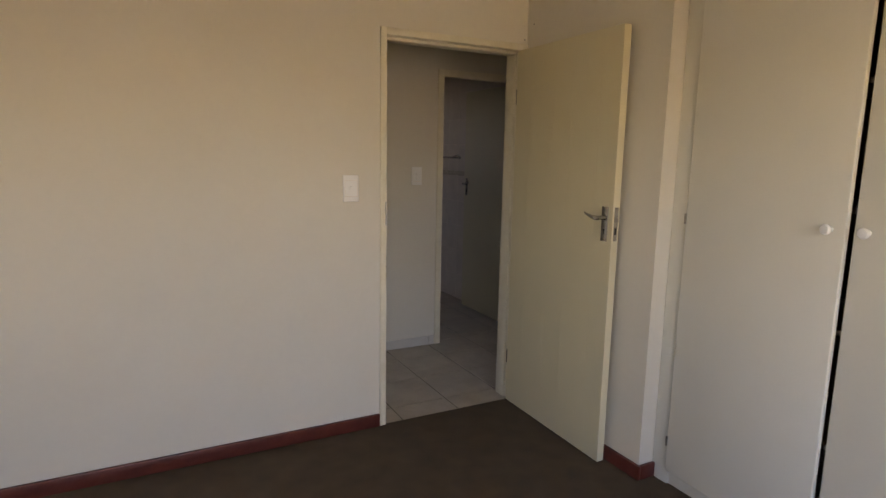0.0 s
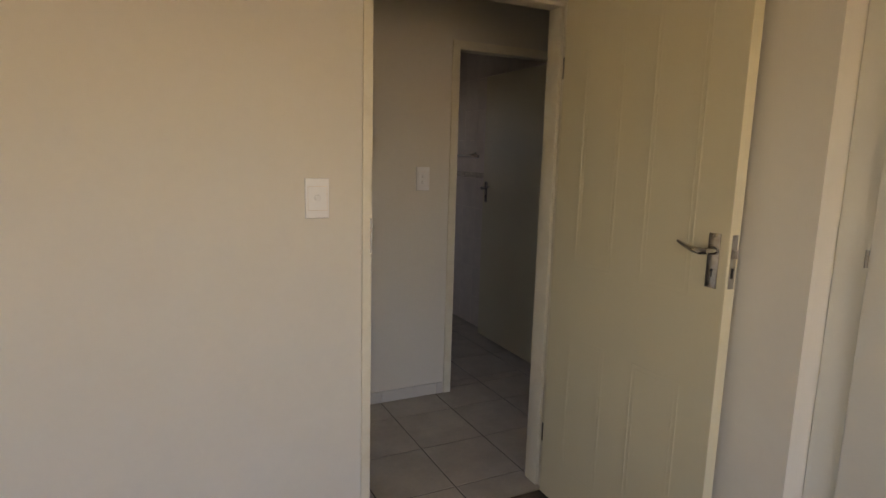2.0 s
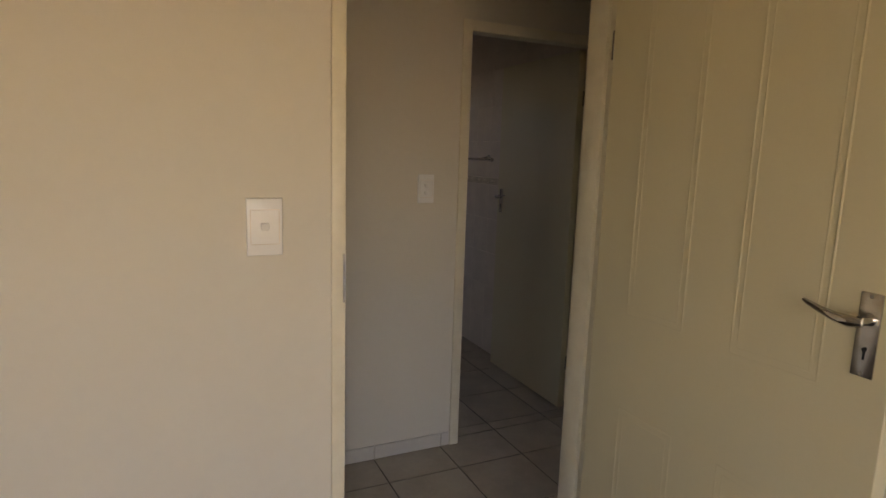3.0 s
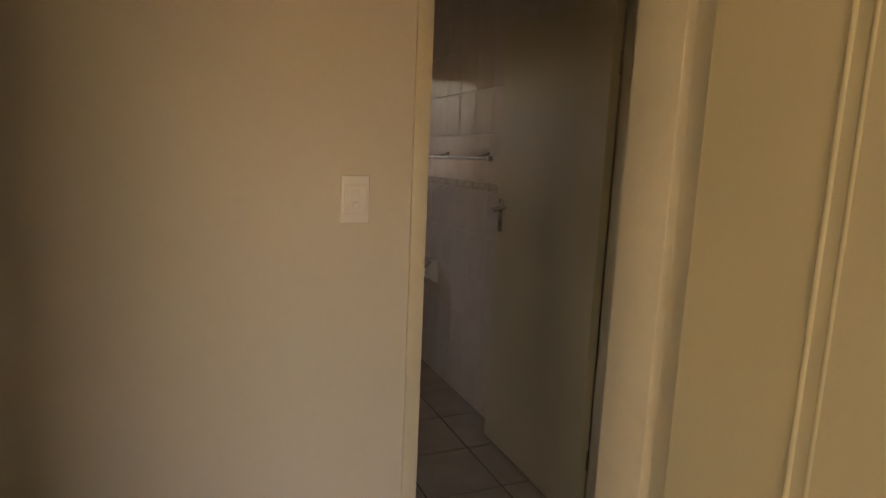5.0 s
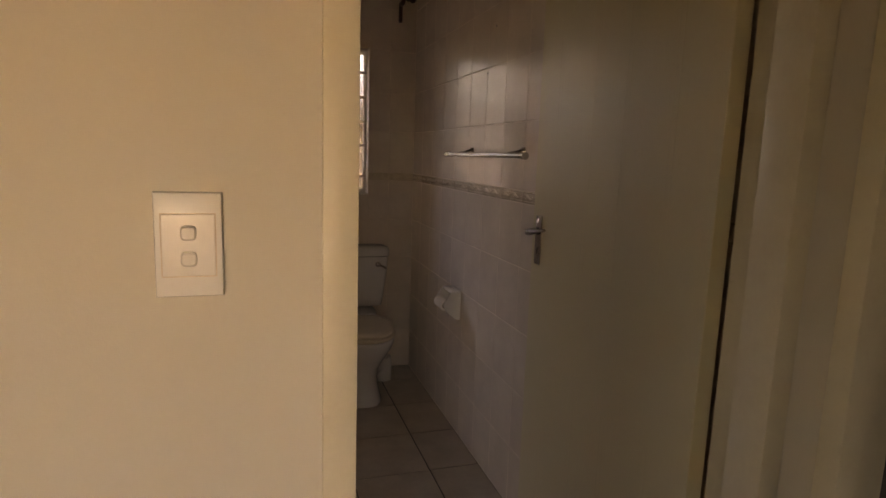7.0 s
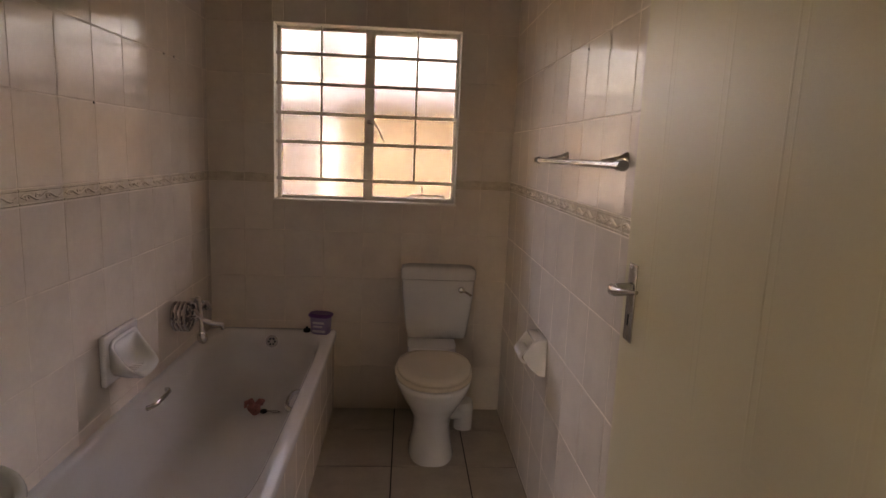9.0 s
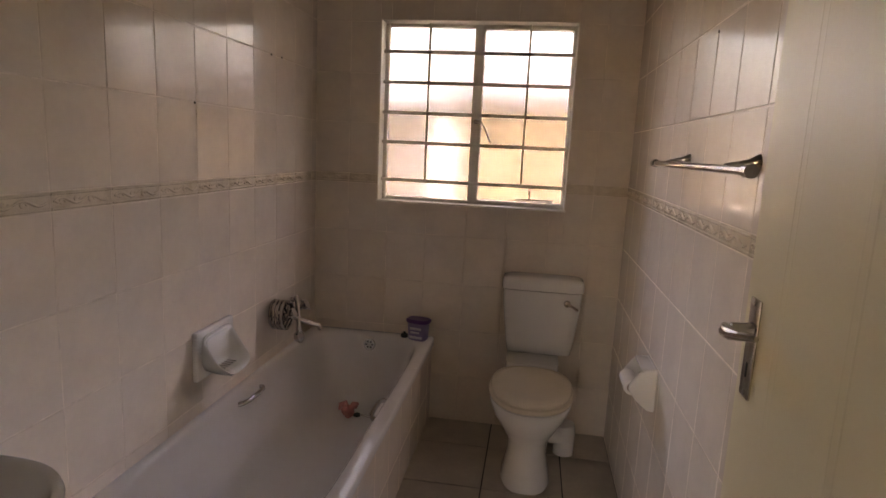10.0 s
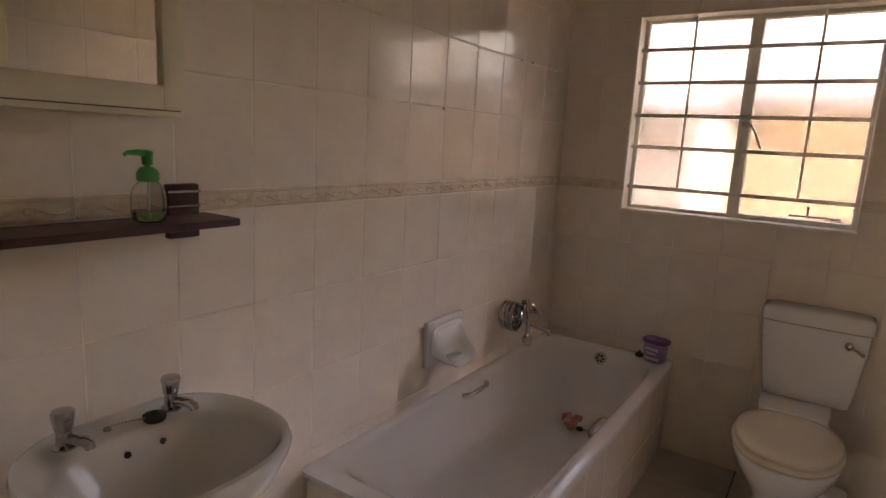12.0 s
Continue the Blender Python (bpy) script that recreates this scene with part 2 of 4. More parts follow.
# ---- large structure ----
structure("ground", boxes((-60, 60, -60, 60, -0.32, -0.12)), PAVING, "dry olive brown open ground around the house")
# Unseen pale surface, added to bounce sunlight up into the bathroom window.
structure("pavement", boxes((-6, 12, YW + 0.21, 6.59, -0.13, -0.10)), BOUNCE_GREY, "unseen pale yard surface added to bounce light into the bathroom")
structure("floor_bedroom", boxes((WEST, 1.62, SOUTH, 0.0, -0.1, 0.003)), CARPET, "dark brown worn carpet floor")
structure("floor_far_room", boxes((1.97, 4.33, -0.6, YW, -0.1, 0.003)), CARPET, "dark brown carpet floor of the next room")
floor_hall = structure("floor_hall", boxes((-1.7, 1.97, 0.0, HALL_Y + 0.057, -0.1, -0.004), (XL, XR, HALL_Y + 0.057, YW, -0.1, -0.004)), GROUT,
                       "beige ceramic tile floor with dark joints")
structure("ceiling_bedroom", boxes((WEST, 1.62, SOUTH, 0.0, CEIL, CEIL + 0.04)), CEILING, "plain white bedroom ceiling")
structure("ceiling_hall", boxes((-1.7, 1.85, 0.115, HALL_Y, CEIL, CEIL + 0.04)), CEILING, "plain white passage ceiling")
structure("ceiling_bathroom", boxes((XL, XR, BATH_Y, YW, CEIL, CEIL + 0.04)), CEILING, "plain white bathroom ceiling")
structure("ceiling_far_room", boxes((1.97, 4.33, -0.6, YW, CEIL, CEIL + 0.04)), CEILING, "plain white ceiling of the next room")
# Unseen slab, added to block the sky; its eaves trim the window light.
structure("roof", boxes((WEST - 0.7, 5.0, SOUTH - 0.3, YW + 0.55, CEIL + 0.06, CEIL + 0.2)), ROOF, "unseen brown roof slab added to block the sky, with overhanging eaves")
# wall with the bedroom door; the steel frame stands in x -0.012 to 0.866
structure("wall_bedroom_north", boxes((WEST, -0.008, 0.0, 0.115, -0.1, WALL_TOP), (0.863, 1.97, 0.0, 0.115, -0.1, WALL_TOP),
                                      (-0.008, 0.863, 0.0, 0.115, 2.076, WALL_TOP)), PAINT, "cream painted plaster wall with a doorway")
structure("wall_bedroom_east", boxes((0.866, 1.62, -1.018, 0.0, -0.1, WALL_TOP), (1.52, 1.62, SOUTH, -1.018, -0.1, WALL_TOP)), PAINT,
          "cream painted plaster wall ending beside the wardrobe")
# Opening invented to brighten west-facing doors and the passage end; no window known.
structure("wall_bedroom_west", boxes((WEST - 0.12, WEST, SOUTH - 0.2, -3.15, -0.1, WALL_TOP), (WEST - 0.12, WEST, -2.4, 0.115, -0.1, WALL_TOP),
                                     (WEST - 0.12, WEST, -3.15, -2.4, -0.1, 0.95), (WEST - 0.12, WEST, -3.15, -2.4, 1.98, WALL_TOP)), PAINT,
          "cream painted plaster wall with an unseen opening added for fill light")
structure("wall_bedroom_south", boxes((WEST, -2.1, SOUTH - 0.2, SOUTH, -0.1, WALL_TOP), (0.5, 1.62, SOUTH - 0.2, SOUTH, -0.1, WALL_TOP),
                                      (-2.1, 0.5, SOUTH - 0.2, SOUTH, -0.1, 0.58), (-2.1, 0.5, SOUTH - 0.2, SOUTH, 1.98, WALL_TOP)), PAINT,
          "cream painted wall with a wide window opening")
structure("wall_hall_west", boxes((-1.82, -1.7, 0.115, HALL_Y, -0.1, WALL_TOP)), PAINT, "cream painted end of the passage")
structure("wall_hall_north", boxes((-1.82, 0.892, HALL_Y, BATH_Y - 0.01, -0.1, WALL_TOP), (1.735, 1.97, HALL_Y, BATH_Y - 0.01, -0.1, WALL_TOP),
                                   (0.892, 1.735, HALL_Y, BATH_Y - 0.01, 2.076, WALL_TOP)), PAINT, "cream painted passage wall with the bathroom doorway")
structure("wall_hall_east", boxes((1.85, 1.97, 0.115, 0.270, -0.1, WALL_TOP), (1.85, 1.97, 0.270, 1.13, 2.076, WALL_TOP)), PAINT,
          "cream painted end wall with a doorway")
structure("wall_bathroom_west", boxes((XL - 0.13, XL - 0.0010, BATH_Y - 0.01, YW + 0.2, -0.1, WALL_TOP)), PALE_GROUT, "beige tiled bathroom wall above the bath")
structure("wall_bathroom_east", boxes((XR + 0.0010, 1.97, BATH_Y - 0.01, YW + 0.2, -0.1, WALL_TOP)), PALE_GROUT, "beige tiled bathroom wall with a towel rail")
WX0, WX1, WZ0, WZ1 = 0.519, 1.488, 1.170, 2.073
structure("wall_bathroom_north", boxes((XL - 0.0010, WX0, YW + 0.0010, YW + 0.2, -0.1, WALL_TOP), (WX1, XR + 0.0010, YW + 0.0010, YW + 0.2, -0.1, WALL_TOP),
                                       (WX0, WX1, YW + 0.0010, YW + 0.2, -0.1, WZ0), (WX0, WX1, YW + 0.0010, YW + 0.2, WZ1, WALL_TOP)), PALE_GROUT,
          "beige tiled bathroom wall with a window")
structure("wall_bathroom_south", boxes((XL - 0.001, 0.892, BATH_Y - 0.009, BATH_Y + 0.0042, -0.1, WALL_TOP), (0.892, 1.735, BATH_Y - 0.009, BATH_Y + 0.0042, 2.076, WALL_TOP)),
          PALE_GROUT, "beige tiled bathroom wall beside the door")
structure("wall_far_room_east", boxes((4.33, 4.45, -0.72, YW + 0.2, -0.1, WALL_TOP)), PAINT, "cream painted wall of the next room")
structure("wall_far_room_north", boxes((1.97, 3.0, YW, YW + 0.2, -0.1, WALL_TOP), (3.5, 4.33, YW, YW + 0.2, -0.1, WALL_TOP),
                                       (3.0, 3.5, YW, YW + 0.2, -0.1, 1.0), (3.0, 3.5, YW, YW + 0.2, 2.06, WALL_TOP)), PAINT, "cream painted wall with a window opening")
structure("wall_far_room_south", boxes((1.97, 4.33, -0.72, -0.6, -0.1, WALL_TOP), (1.97, 2.09, -0.6, 0.0, -0.1, WALL_TOP)), PAINT, "cream painted wall of the next room")
structure("wall_garden", boxes((0.42, 12, 6.6, 6.8, -0.2, 1.86), bevel=0.01), PEACH, "sunlit peach plastered wall of the neighbouring outbuilding")
# Unseen wall, added tall and dark to keep western sky off the east tiles.
structure("wall_wing", boxes((-0.4, -0.2, YW + 0.2, 6.68, -0.2, 5.2)), BLOCKER_BROWN, "unseen dark brown wall added to block sky light from the west")
structure("wall_shed", boxes((-0.2, 0.59, 5.44, 5.60, -0.2, 1.70), (0.43, 0.59, 5.60, 6.59, -0.2, 1.70), bevel=0.01), WHITE_PLASTER, "white plastered wall of a low shed in the yard")
structure("roof_shed", prism(bmesh.new(), [(5.34, 1.70), (6.59, 1.92), (6.59, 1.96), (5.34, 1.76)], -0.2, 0.66,
                             m=Matrix(((0, 0, 1, 0), (1, 0, 0, 0), (0, 1, 0, 0), (0, 0, 0, 1)))), SHEETING, "weathered blue grey sheet roof of the shed")
# Added wall, never in view, to cut low sky light entering the bedroom.
structure("wall_boundary", boxes((-14, 9, -11.4, -11.2, -0.2, 1.8)), PEACH, "unseen peach wall added to cut low sky light into the bedroom")
structure("roof_outbuilding", prism(bmesh.new(), [(6.35, 1.84), (8.2, 2.34), (8.2, 2.40), (6.35, 1.90)], 0.42, 12.2,
                                    m=Matrix(((0, 0, 1, 0), (1, 0, 0, 0), (0, 1, 0, 0), (0, 0, 0, 1)))), SHEETING, "weathered grey sheet roof of the outbuilding")

# skirtings
structure("baseboard_bedroom", boxes((WEST, -0.014, -0.018, -0.001, 0.003, 0.072), bevel=0.004), SKIRTING, "dark red stained timber skirting board")
structure("baseboard_east", boxes((0.848, 0.865, -1.036, -0.004, 0.003, 0.072), (0.8655, 0.965, -1.036, -1.019, 0.003, 0.072), bevel=0.004), SKIRTING,
          "dark red stained timber skirting board")
structure("baseboard_far_room", boxes((4.312, 4.329, -0.6, YW, 0.003, 0.072), bevel=0.004), SKIRTING, "dark red stained timber skirting board")


# ---- doors ----
def door_frame(name, width, height, depth, m, label, strike_side=1):
    """A pressed steel frame: local x across from 0, y from the leaf's side inwards. strike_side: 1 for the jamb at x = 0."""
    f = tagged(new(name), label, "door frame", kind="structure")
    f.matrix_basis = m
    lip, stop, step, proud = 0.034, 0.048, 0.044, 0.012
    side = [(0, -proud), (lip, -proud), (lip, step), (stop, step), (stop, depth + proud), (0, depth + proud),
            (0, depth + 0.002), (0.006, depth + 0.002), (0.006, -0.002), (0, -0.002)]
    part("jamb", prism(bmesh.new(), side, 0.0, height, bevel=0.0022), FRAME_PAINT, f)
    part("jamb", prism(bmesh.new(), [(width - x, y) for x, y in side][::-1], 0.0, height, bevel=0.0022), FRAME_PAINT, f)
    head = Matrix(((0, 0, 1, 0), (0, 1, 0, 0), (-1, 0, 0, height), (0, 0, 0, 1)))
    part("head", prism(bmesh.new(), [(x + 0.001, y * 0.99) for x, y in side], 0.02, width - 0.02, m=head, bevel=0.0022), FRAME_PAINT, f)
    sx = lip if strike_side == 1 else width - lip
    d = 1 if strike_side == 1 else -1
    bm = box(bmesh.new(), sx - 0.001, sx + 0.0015 * d, 0.006, 0.034, 1.10, 1.222)
    box(bm, min(sx, sx - 0.007 * d), max(sx, sx - 0.007 * d), -proud - 0.001, -proud + 0.001, 1.10, 1.222)
    sp = part("strike_plate", bm, WORN_CHROME, f, "worn steel strike plate")
    part("latch_hole", boxes((sx, sx + 0.002 * d, 0.012, 0.027, 1.17, 1.195), (sx, sx + 0.002 * d, 0.012, 0.027, 1.12, 1.15)), DARK_HOLE, sp)
    return f


def panel_bead(x0, x1, z0, z1, slope, y, out, relief=1.0):
    """A raised moulded outline of one door panel, its ends cut at a slant, with a flat field inside."""
    bm = bmesh.new()
    for inset, wide, high in ((0.0, 0.006, 0.0023), (0.018, 0.005, 0.0015)):
        a, b, c, d = x0 + inset, x1 - inset, z0 + inset, z1 - inset
        outer = [(a, c), (b, c + slope), (b, c + 0.09), (b, d - 0.09), (b, d - slope * 0.3), (a, d), (a, d - 0.09), (a, c + 0.09)]
        rise = [0.22, 0.22, 1, 1, 0.22, 0.22, 1, 1]                 # worn shallow towards the ends
        cx, cz = (a + b) / 2, (c + d) / 2
        inner = [(px + math.copysign(wide, cx - px), pz + math.copysign(wide, cz - pz)) for px, pz in outer]
        mid = [((p[0] + q[0]) / 2, (p[1] + q[1]) / 2) for p, q in zip(outer, inner)]
        loft(bm, [[(p[0], y, p[1]) for p in outer], [(p[0], y + out * high * h * relief, p[1]) for p, h in zip(mid, rise)], [(p[0], y, p[1]) for p in inner]], caps=(False, False))
    return bm


def door_leaf(name, label, m, width=0.812, relief=1.0):
    """A moulded leaf: local x from the hinges, y its thickness."""
    leaf = thing(name, label, "door", m)
    slab = part("slab", box(bmesh.new(), 0, width, 0, 0.04, 0.008, 2.04, bevel=0.0015, seg=1), DOOR_PAINT, leaf)
    for y, out in ((0.0, -1), (0.04, 1)):
        for x0, x1, z0, z1, s in ((0.14, 0.345, 1.035, 1.95, 0.004), (0.485, 0.695, 1.035, 1.95, 0.004),
                                  (0.14, 0.345, 0.19, 0.76, -0.003), (0.485, 0.695, 0.19, 0.76, -0.003)):
            part("panel", panel_bead(x0, x1, z0, z1, s, y, out, relief), DOOR_PAINT, leaf, angle=60)
        yy = y + out * 0.0045
        plate = part("handle_plate", box(bmesh.new(), width - 0.068, width - 0.028, min(y, yy), max(y, yy), 1.085, 1.245, bevel=0.002), WORN_CHROME, leaf,
                     "worn chrome handle plate")
        hx, hz = width - 0.048, 1.195
        part("rose", tube(bmesh.new(), [(hx, y, hz), (hx, y + out * 0.012, hz), (hx, y + out * 0.035, hz)], [0.014, 0.011, 0.009], 16), CHROME, plate)
        pts = [(hx + 0.010, y + out * 0.040, hz - 0.001), (hx - 0.01, y + out * 0.044, hz - 0.002), (hx - 0.035, y + out * 0.046, hz + 0.0),
               (hx - 0.065, y + out * 0.044, hz + 0.006), (hx - 0.09, y + out * 0.040, hz + 0.012), (hx - 0.105, y + out * 0.034, hz + 0.015)]
        part("lever", tube(bmesh.new(), pts, [0.008, 0.0115, 0.0095, 0.007, 0.0055, 0.004], 14), CHROME, plate, "curved chrome lever")
        bm = turned(bmesh.new(), [(0.0042, 0), (0.0042, 0.001)], pose(hx, yy + out * 0.0006 - 0.0005, 1.138, 90), 12)
        box(bm, hx - 0.002, hx + 0.002, yy - 0.0008, yy + 0.0008, 1.118, 1.137)
        part("keyhole", bm, DARK_HOLE, plate)
        for z in (1.092, 1.238):
            part("screw", turned(bmesh.new(), [(0.004, -0.001), (0.004, 0.0012), (0.002, 0.0010)], pose(hx, yy, z, 90 * -out), 10), STEEL, plate)
    lock = part("lock_plate", box(bmesh.new(), width - 0.001, width + 0.0015, 0.009, 0.031, 1.09, 1.245), WORN_CHROME, leaf, "worn steel lock face plate")
    part("latch", boxes((width, width + 0.010, 0.013, 0.027, 1.178, 1.202), bevel=0.002), STEEL, lock)
    part("bolt_hole", boxes((width, width + 0.0022, 0.015, 0.025, 1.12, 1.15)), DARK_HOLE, lock)
    for z in (0.28, 1.79):
        part("hinge", tube(bmesh.new(), [(-0.004, 0.004, z - 0.04), (-0.004, 0.004, z + 0.04)], 0.005, 10), WORN_CHROME, leaf)
    return leaf


door_frame("door_1_frame", 0.878, 2.08, 0.115, pose(-0.012, 0, 0), "cream enamelled pressed steel door frame")
door_leaf("bedroom_door", "cream moulded panel door standing wide open", pose(0.804, -0.008, 0, 0, 0, -91.0), 0.82, 1.1)
door_frame("door_2_frame", 0.851, 2.08, 0.117, pose(1.739, BATH_Y + 0.002, 0, 0, 0, 180), "cream enamelled pressed steel bathroom door frame", -1)
door_leaf("bathroom_door", "cream moulded panel door opened against the tiled wall", pose(1.714, BATH_Y + 0.034, 0, 0, 0, 89.4), 0.818, 0.35)
door_frame("door_3_frame", 0.862, 2.08, 0.12, pose(1.97, 0.267, 0, 0, 0, 90), "cream enamelled pressed steel door frame of the next room", -1)


# ---- bedroom and passage ----
def light_switch(name, label, m, rockers):
    """A wall switch: local x across, z up, y out of the wall towards -y."""
    s = thing(name, label, "light switch", m)
    w, h = 0.0402, 0.0665
    bm = bmesh.new()
    rings = []
    for d, y in ((0.0, 0.0), (0.0, -0.006), (0.0015, -0.009), (0.005, -0.0105)):
        rings.append([(x, y, z) for x, z in ((-w + d, -h + d), (w - d, -h + d), (w - d, h - d), (-w + d, h - d))])
    loft(bm, rings)
    part("cover", bm, WHITE_PLASTIC, s, "glossy white plastic cover plate")
    bm = box(bmesh.new(), -0.031, 0.031, -0.0118, -0.009, -0.039, 0.039, bevel=0.0006, seg=1)
    face = part("face", bm, WHITE_PLASTIC, s)
    # Beige rim, slightly proud, stands in for shade in the groove.
    part("groove", boxes((-0.0325, 0.0325, -0.0109, -0.010, -0.0405, 0.0405)), PALE_GROUT, s)
    for z in rockers:
        ring = [oval(0, 0, 0.0095, 0.0095, h2, n=3.5, steps=24) for h2 in (0.0, 0.0035)] + [oval(0, 0, 0.0075, 0.0075, 0.0052, n=3.5, steps=24)]
        bm = bmesh.new()
        loft(bm, ring)
        part("rocker", bm, WHITE_PLASTIC, face, m=pose(0, -0.0114, z, 94))
    return s


light_switch("light_switch", "white single light switch on the cream bedroom wall", pose(-0.167, 0, 1.2915), (0.002,))
light_switch("light_switch", "white double light switch on the cream passage wall", pose(0.723, HALL_Y, 1.3055), (0.016, -0.017))

socket = thing("wall_socket", "white power socket low on the cream wall", "socket", pose(4.329, 2.735, 0.30, 0, 0, 90))
part("cover", box(bmesh.new(), -0.058, 0.058, 0.0, 0.012, -0.055, 0.055, bevel=0.004), WHITE_PLASTIC, socket)
part("button", boxes((-0.02, 0.02, 0.012, 0.017, 0.02, 0.042), bevel=0.002), WHITE_PLASTIC, socket)
for px, pz in ((0, 0.004), (-0.016, -0.024), (0.016, -0.024)):
    part("pin_hole", turned(bmesh.new(), [(0.004, 0), (0.004, 0.0135)], pose(px, 0, pz, -90), 10), DARK_HOLE, socket)

for loc, turn in (((0.848, -0.0005, 2.104), 0), ((0.8655, -0.061, 2.179), -90)):
    n = tagged(part("nail", turned(bmesh.new(), [(0.004, 0), (0.004, 0.003), (0.002, 0.005)], pose(*loc, 90, 0, turn), 10), STEEL),
               "small dark nail in the painted wall", "nail", "nails by the door")

# built-in wardrobe beside the bedroom door
FX = 0.951
wardrobe = thing("built_in_wardrobe", "white painted built-in wardrobe with one door ajar", "wardrobe")
part("frame", boxes((FX, 1.0, -1.108, -1.0195, 0.003, 2.5), (FX + 0.012, 1.0, -4.49, -1.108, 0.003, 0.075), (FX, 1.0, -4.49, -1.108, 2.42, 2.5), bevel=0.003), CUPBOARD, wardrobe)
part("carcass", boxes((1.49, 1.519, -4.49, -1.03, 0.003, 2.5), (1.0, 1.49, -1.05, -1.02, 0.003, 2.5)), CUPBOARD_INSIDE, wardrobe)
for z in (0.09, 0.472, 0.89, 1.31, 1.73, 2.1):
    part("shelf", boxes((0.985, 1.49, -2.3, -1.109, z - 0.01, z + 0.01), bevel=0.002), CUPBOARD, wardrobe)


def wardrobe_door(y0, y1, hinge, swing):
    """A flush door; hinge: the y of its hinged edge, swing in degrees."""
    w = abs(y1 - y0)
    d = 1 if hinge == y1 else -1
    leaf = part("door", box(bmesh.new(), -0.022, 0.0, -w if d == 1 else 0, 0 if d == 1 else w, 0.08, 2.40, bevel=0.005, seg=3), CUPBOARD, wardrobe,
                m=pose(FX - 0.001, hinge, 0, 0, 0, swing))
    ky = -w + 0.048 if d == 1 else w - 0.042
    knob = turned(bmesh.new(), [(0.010, 0), (0.008, 0.010), (0.010, 0.016), (0.0175, 0.022), (0.019, 0.030), (0.015, 0.037), (0.006, 0.040)],
                  pose(-0.022, ky, 1.248, 0, -90), 24)
    part("knob", knob, WHITE_PLASTIC, leaf, "round white knob")
    for z in (0.22, 1.22, 2.2):
        part("hinge", tube(bmesh.new(), [(-0.024, 0.002 * d, z - 0.022), (-0.024, 0.002 * d, z + 0.022)], 0.0045, 8), STEEL, leaf)


wardrobe_door(-1.752, -1.113, -1.113, -1.6)
wardrobe_door(-2.39, -1.768, -2.39, 0.3)
wardrobe_door(-3.0, -2.396, -2.396, 0.0)
wardrobe_door(-3.64, -3.006, -3.64, 0.0)
wardrobe_door(-4.28, -3.646, -3.646, 0.0)

# ---- bathroom window ----
window = tagged(new("window_1"), "cream steel bathroom window with burglar bars and obscure glass", "window", kind="structure")
GY = YW + 0.105          # plane of the steel window
wf = part("window_frame", boxes((WX0, WX0 + 0.024, GY - 0.02, GY + 0.02, WZ0, WZ1), (WX1 - 0.014, WX1, GY - 0.02, GY + 0.02, WZ0, WZ1),
                                (WX0 + 0.024, WX1 - 0.014, GY - 0.0195, GY + 0.0195, WZ0, WZ0 + 0.018), (WX0 + 0.024, WX1 - 0.014, GY - 0.0195, GY + 0.0195, WZ1 - 0.018, WZ1),
                                (0.984, 1.022, GY - 0.021, GY + 0.021, WZ0 + 0.002, WZ1 - 0.002), bevel=0.003), WINDOW_PAINT, window)
SX0, SX1, SZ0, SZ1 = 1.018, WX1 - 0.004, WZ0 + 0.010, WZ1 - 0.012
bm = bmesh.new()
scx, scz, srx, srz = (SX0 + SX1) / 2, (SZ0 + SZ1) / 2, (SX1 - SX0) / 2, (SZ1 - SZ0) / 2
flat = lambda rx, rz, n, y: [(x, y, z) for x, z, _ in oval(scx, scz, rx, rz, 0, n=n, steps=96)]
loft(bm, [flat(srx, srz, 90, GY + 0.0), flat(srx, srz, 90, GY - 0.027), flat(srx - 0.015, srz - 0.013, 60, GY - 0.027), flat(srx - 0.018, srz - 0.016, 60, GY + 0.0)], caps=(False, False))
sash = part("sash", bm, WINDOW_PAINT, window, "side-hung steel sash with rounded corners")
for x0, x1, z0, z1, par in ((WX0 + 0.018, 0.990, WZ0 + 0.012, WZ1 - 0.012, window), (SX0 + 0.012, SX1 - 0.012, SZ0 + 0.012, SZ1 - 0.012, sash)):
    pane = part("pane", boxes((x0, x1, GY + 0.004, GY + 0.008, z0, z1)), OBSCURE, par, "rippled obscure glass pane")
    pane.visible_shadow = False
BY = YW + 0.055          # plane of the burglar bars
for z in (1.927, 1.776, 1.624, 1.474, 1.279):
    part("bar", boxes((WX0 - 0.0, WX1 - 0.0, BY - 0.0035, BY + 0.0035, z - 0.0085, z + 0.0085), bevel=0.001), WINDOW_PAINT, window)
for x in (0.758, 1.259):
    part("bar", tube(bmesh.new(), [(x, BY + 0.0085, 1.275), (x, BY + 0.0085, WZ1)], 0.0058, 12), WINDOW_PAINT, window)
latch = part("latch", tube(bmesh.new(), [(1.005, GY - 0.03, 1.595), (1.02, GY - 0.045, 1.593), (1.045, GY - 0.055, 1.588)], [0.011, 0.012, 0.009]), WORN_CHROME, window, "brass latch of the sash")
part("latch_lever", tube(bmesh.new(), [(1.04, GY - 0.055, 1.591), (1.062, GY - 0.062, 1.557), (1.088, GY - 0.066, 1.500), (1.094, GY - 0.066, 1.488)], [0.007, 0.0055, 0.006, 0.004]), WORN_CHROME, latch)
stay = part("window_stay", boxes((1.235, 1.43, GY - 0.045, GY - 0.035, 1.206, 1.216), bevel=0.002), WORN_CHROME, window, "casement stay bar")
part("stay_peg", tube(bmesh.new(), [(1.305, GY - 0.040, 1.21), (1.305, GY - 0.040, 1.238), (1.305, GY - 0.040, 1.242), (1.305, GY - 0.040, 1.255)], [0.0045, 0.0045, 0.009, 0.008]), WORN_CHROME, stay)
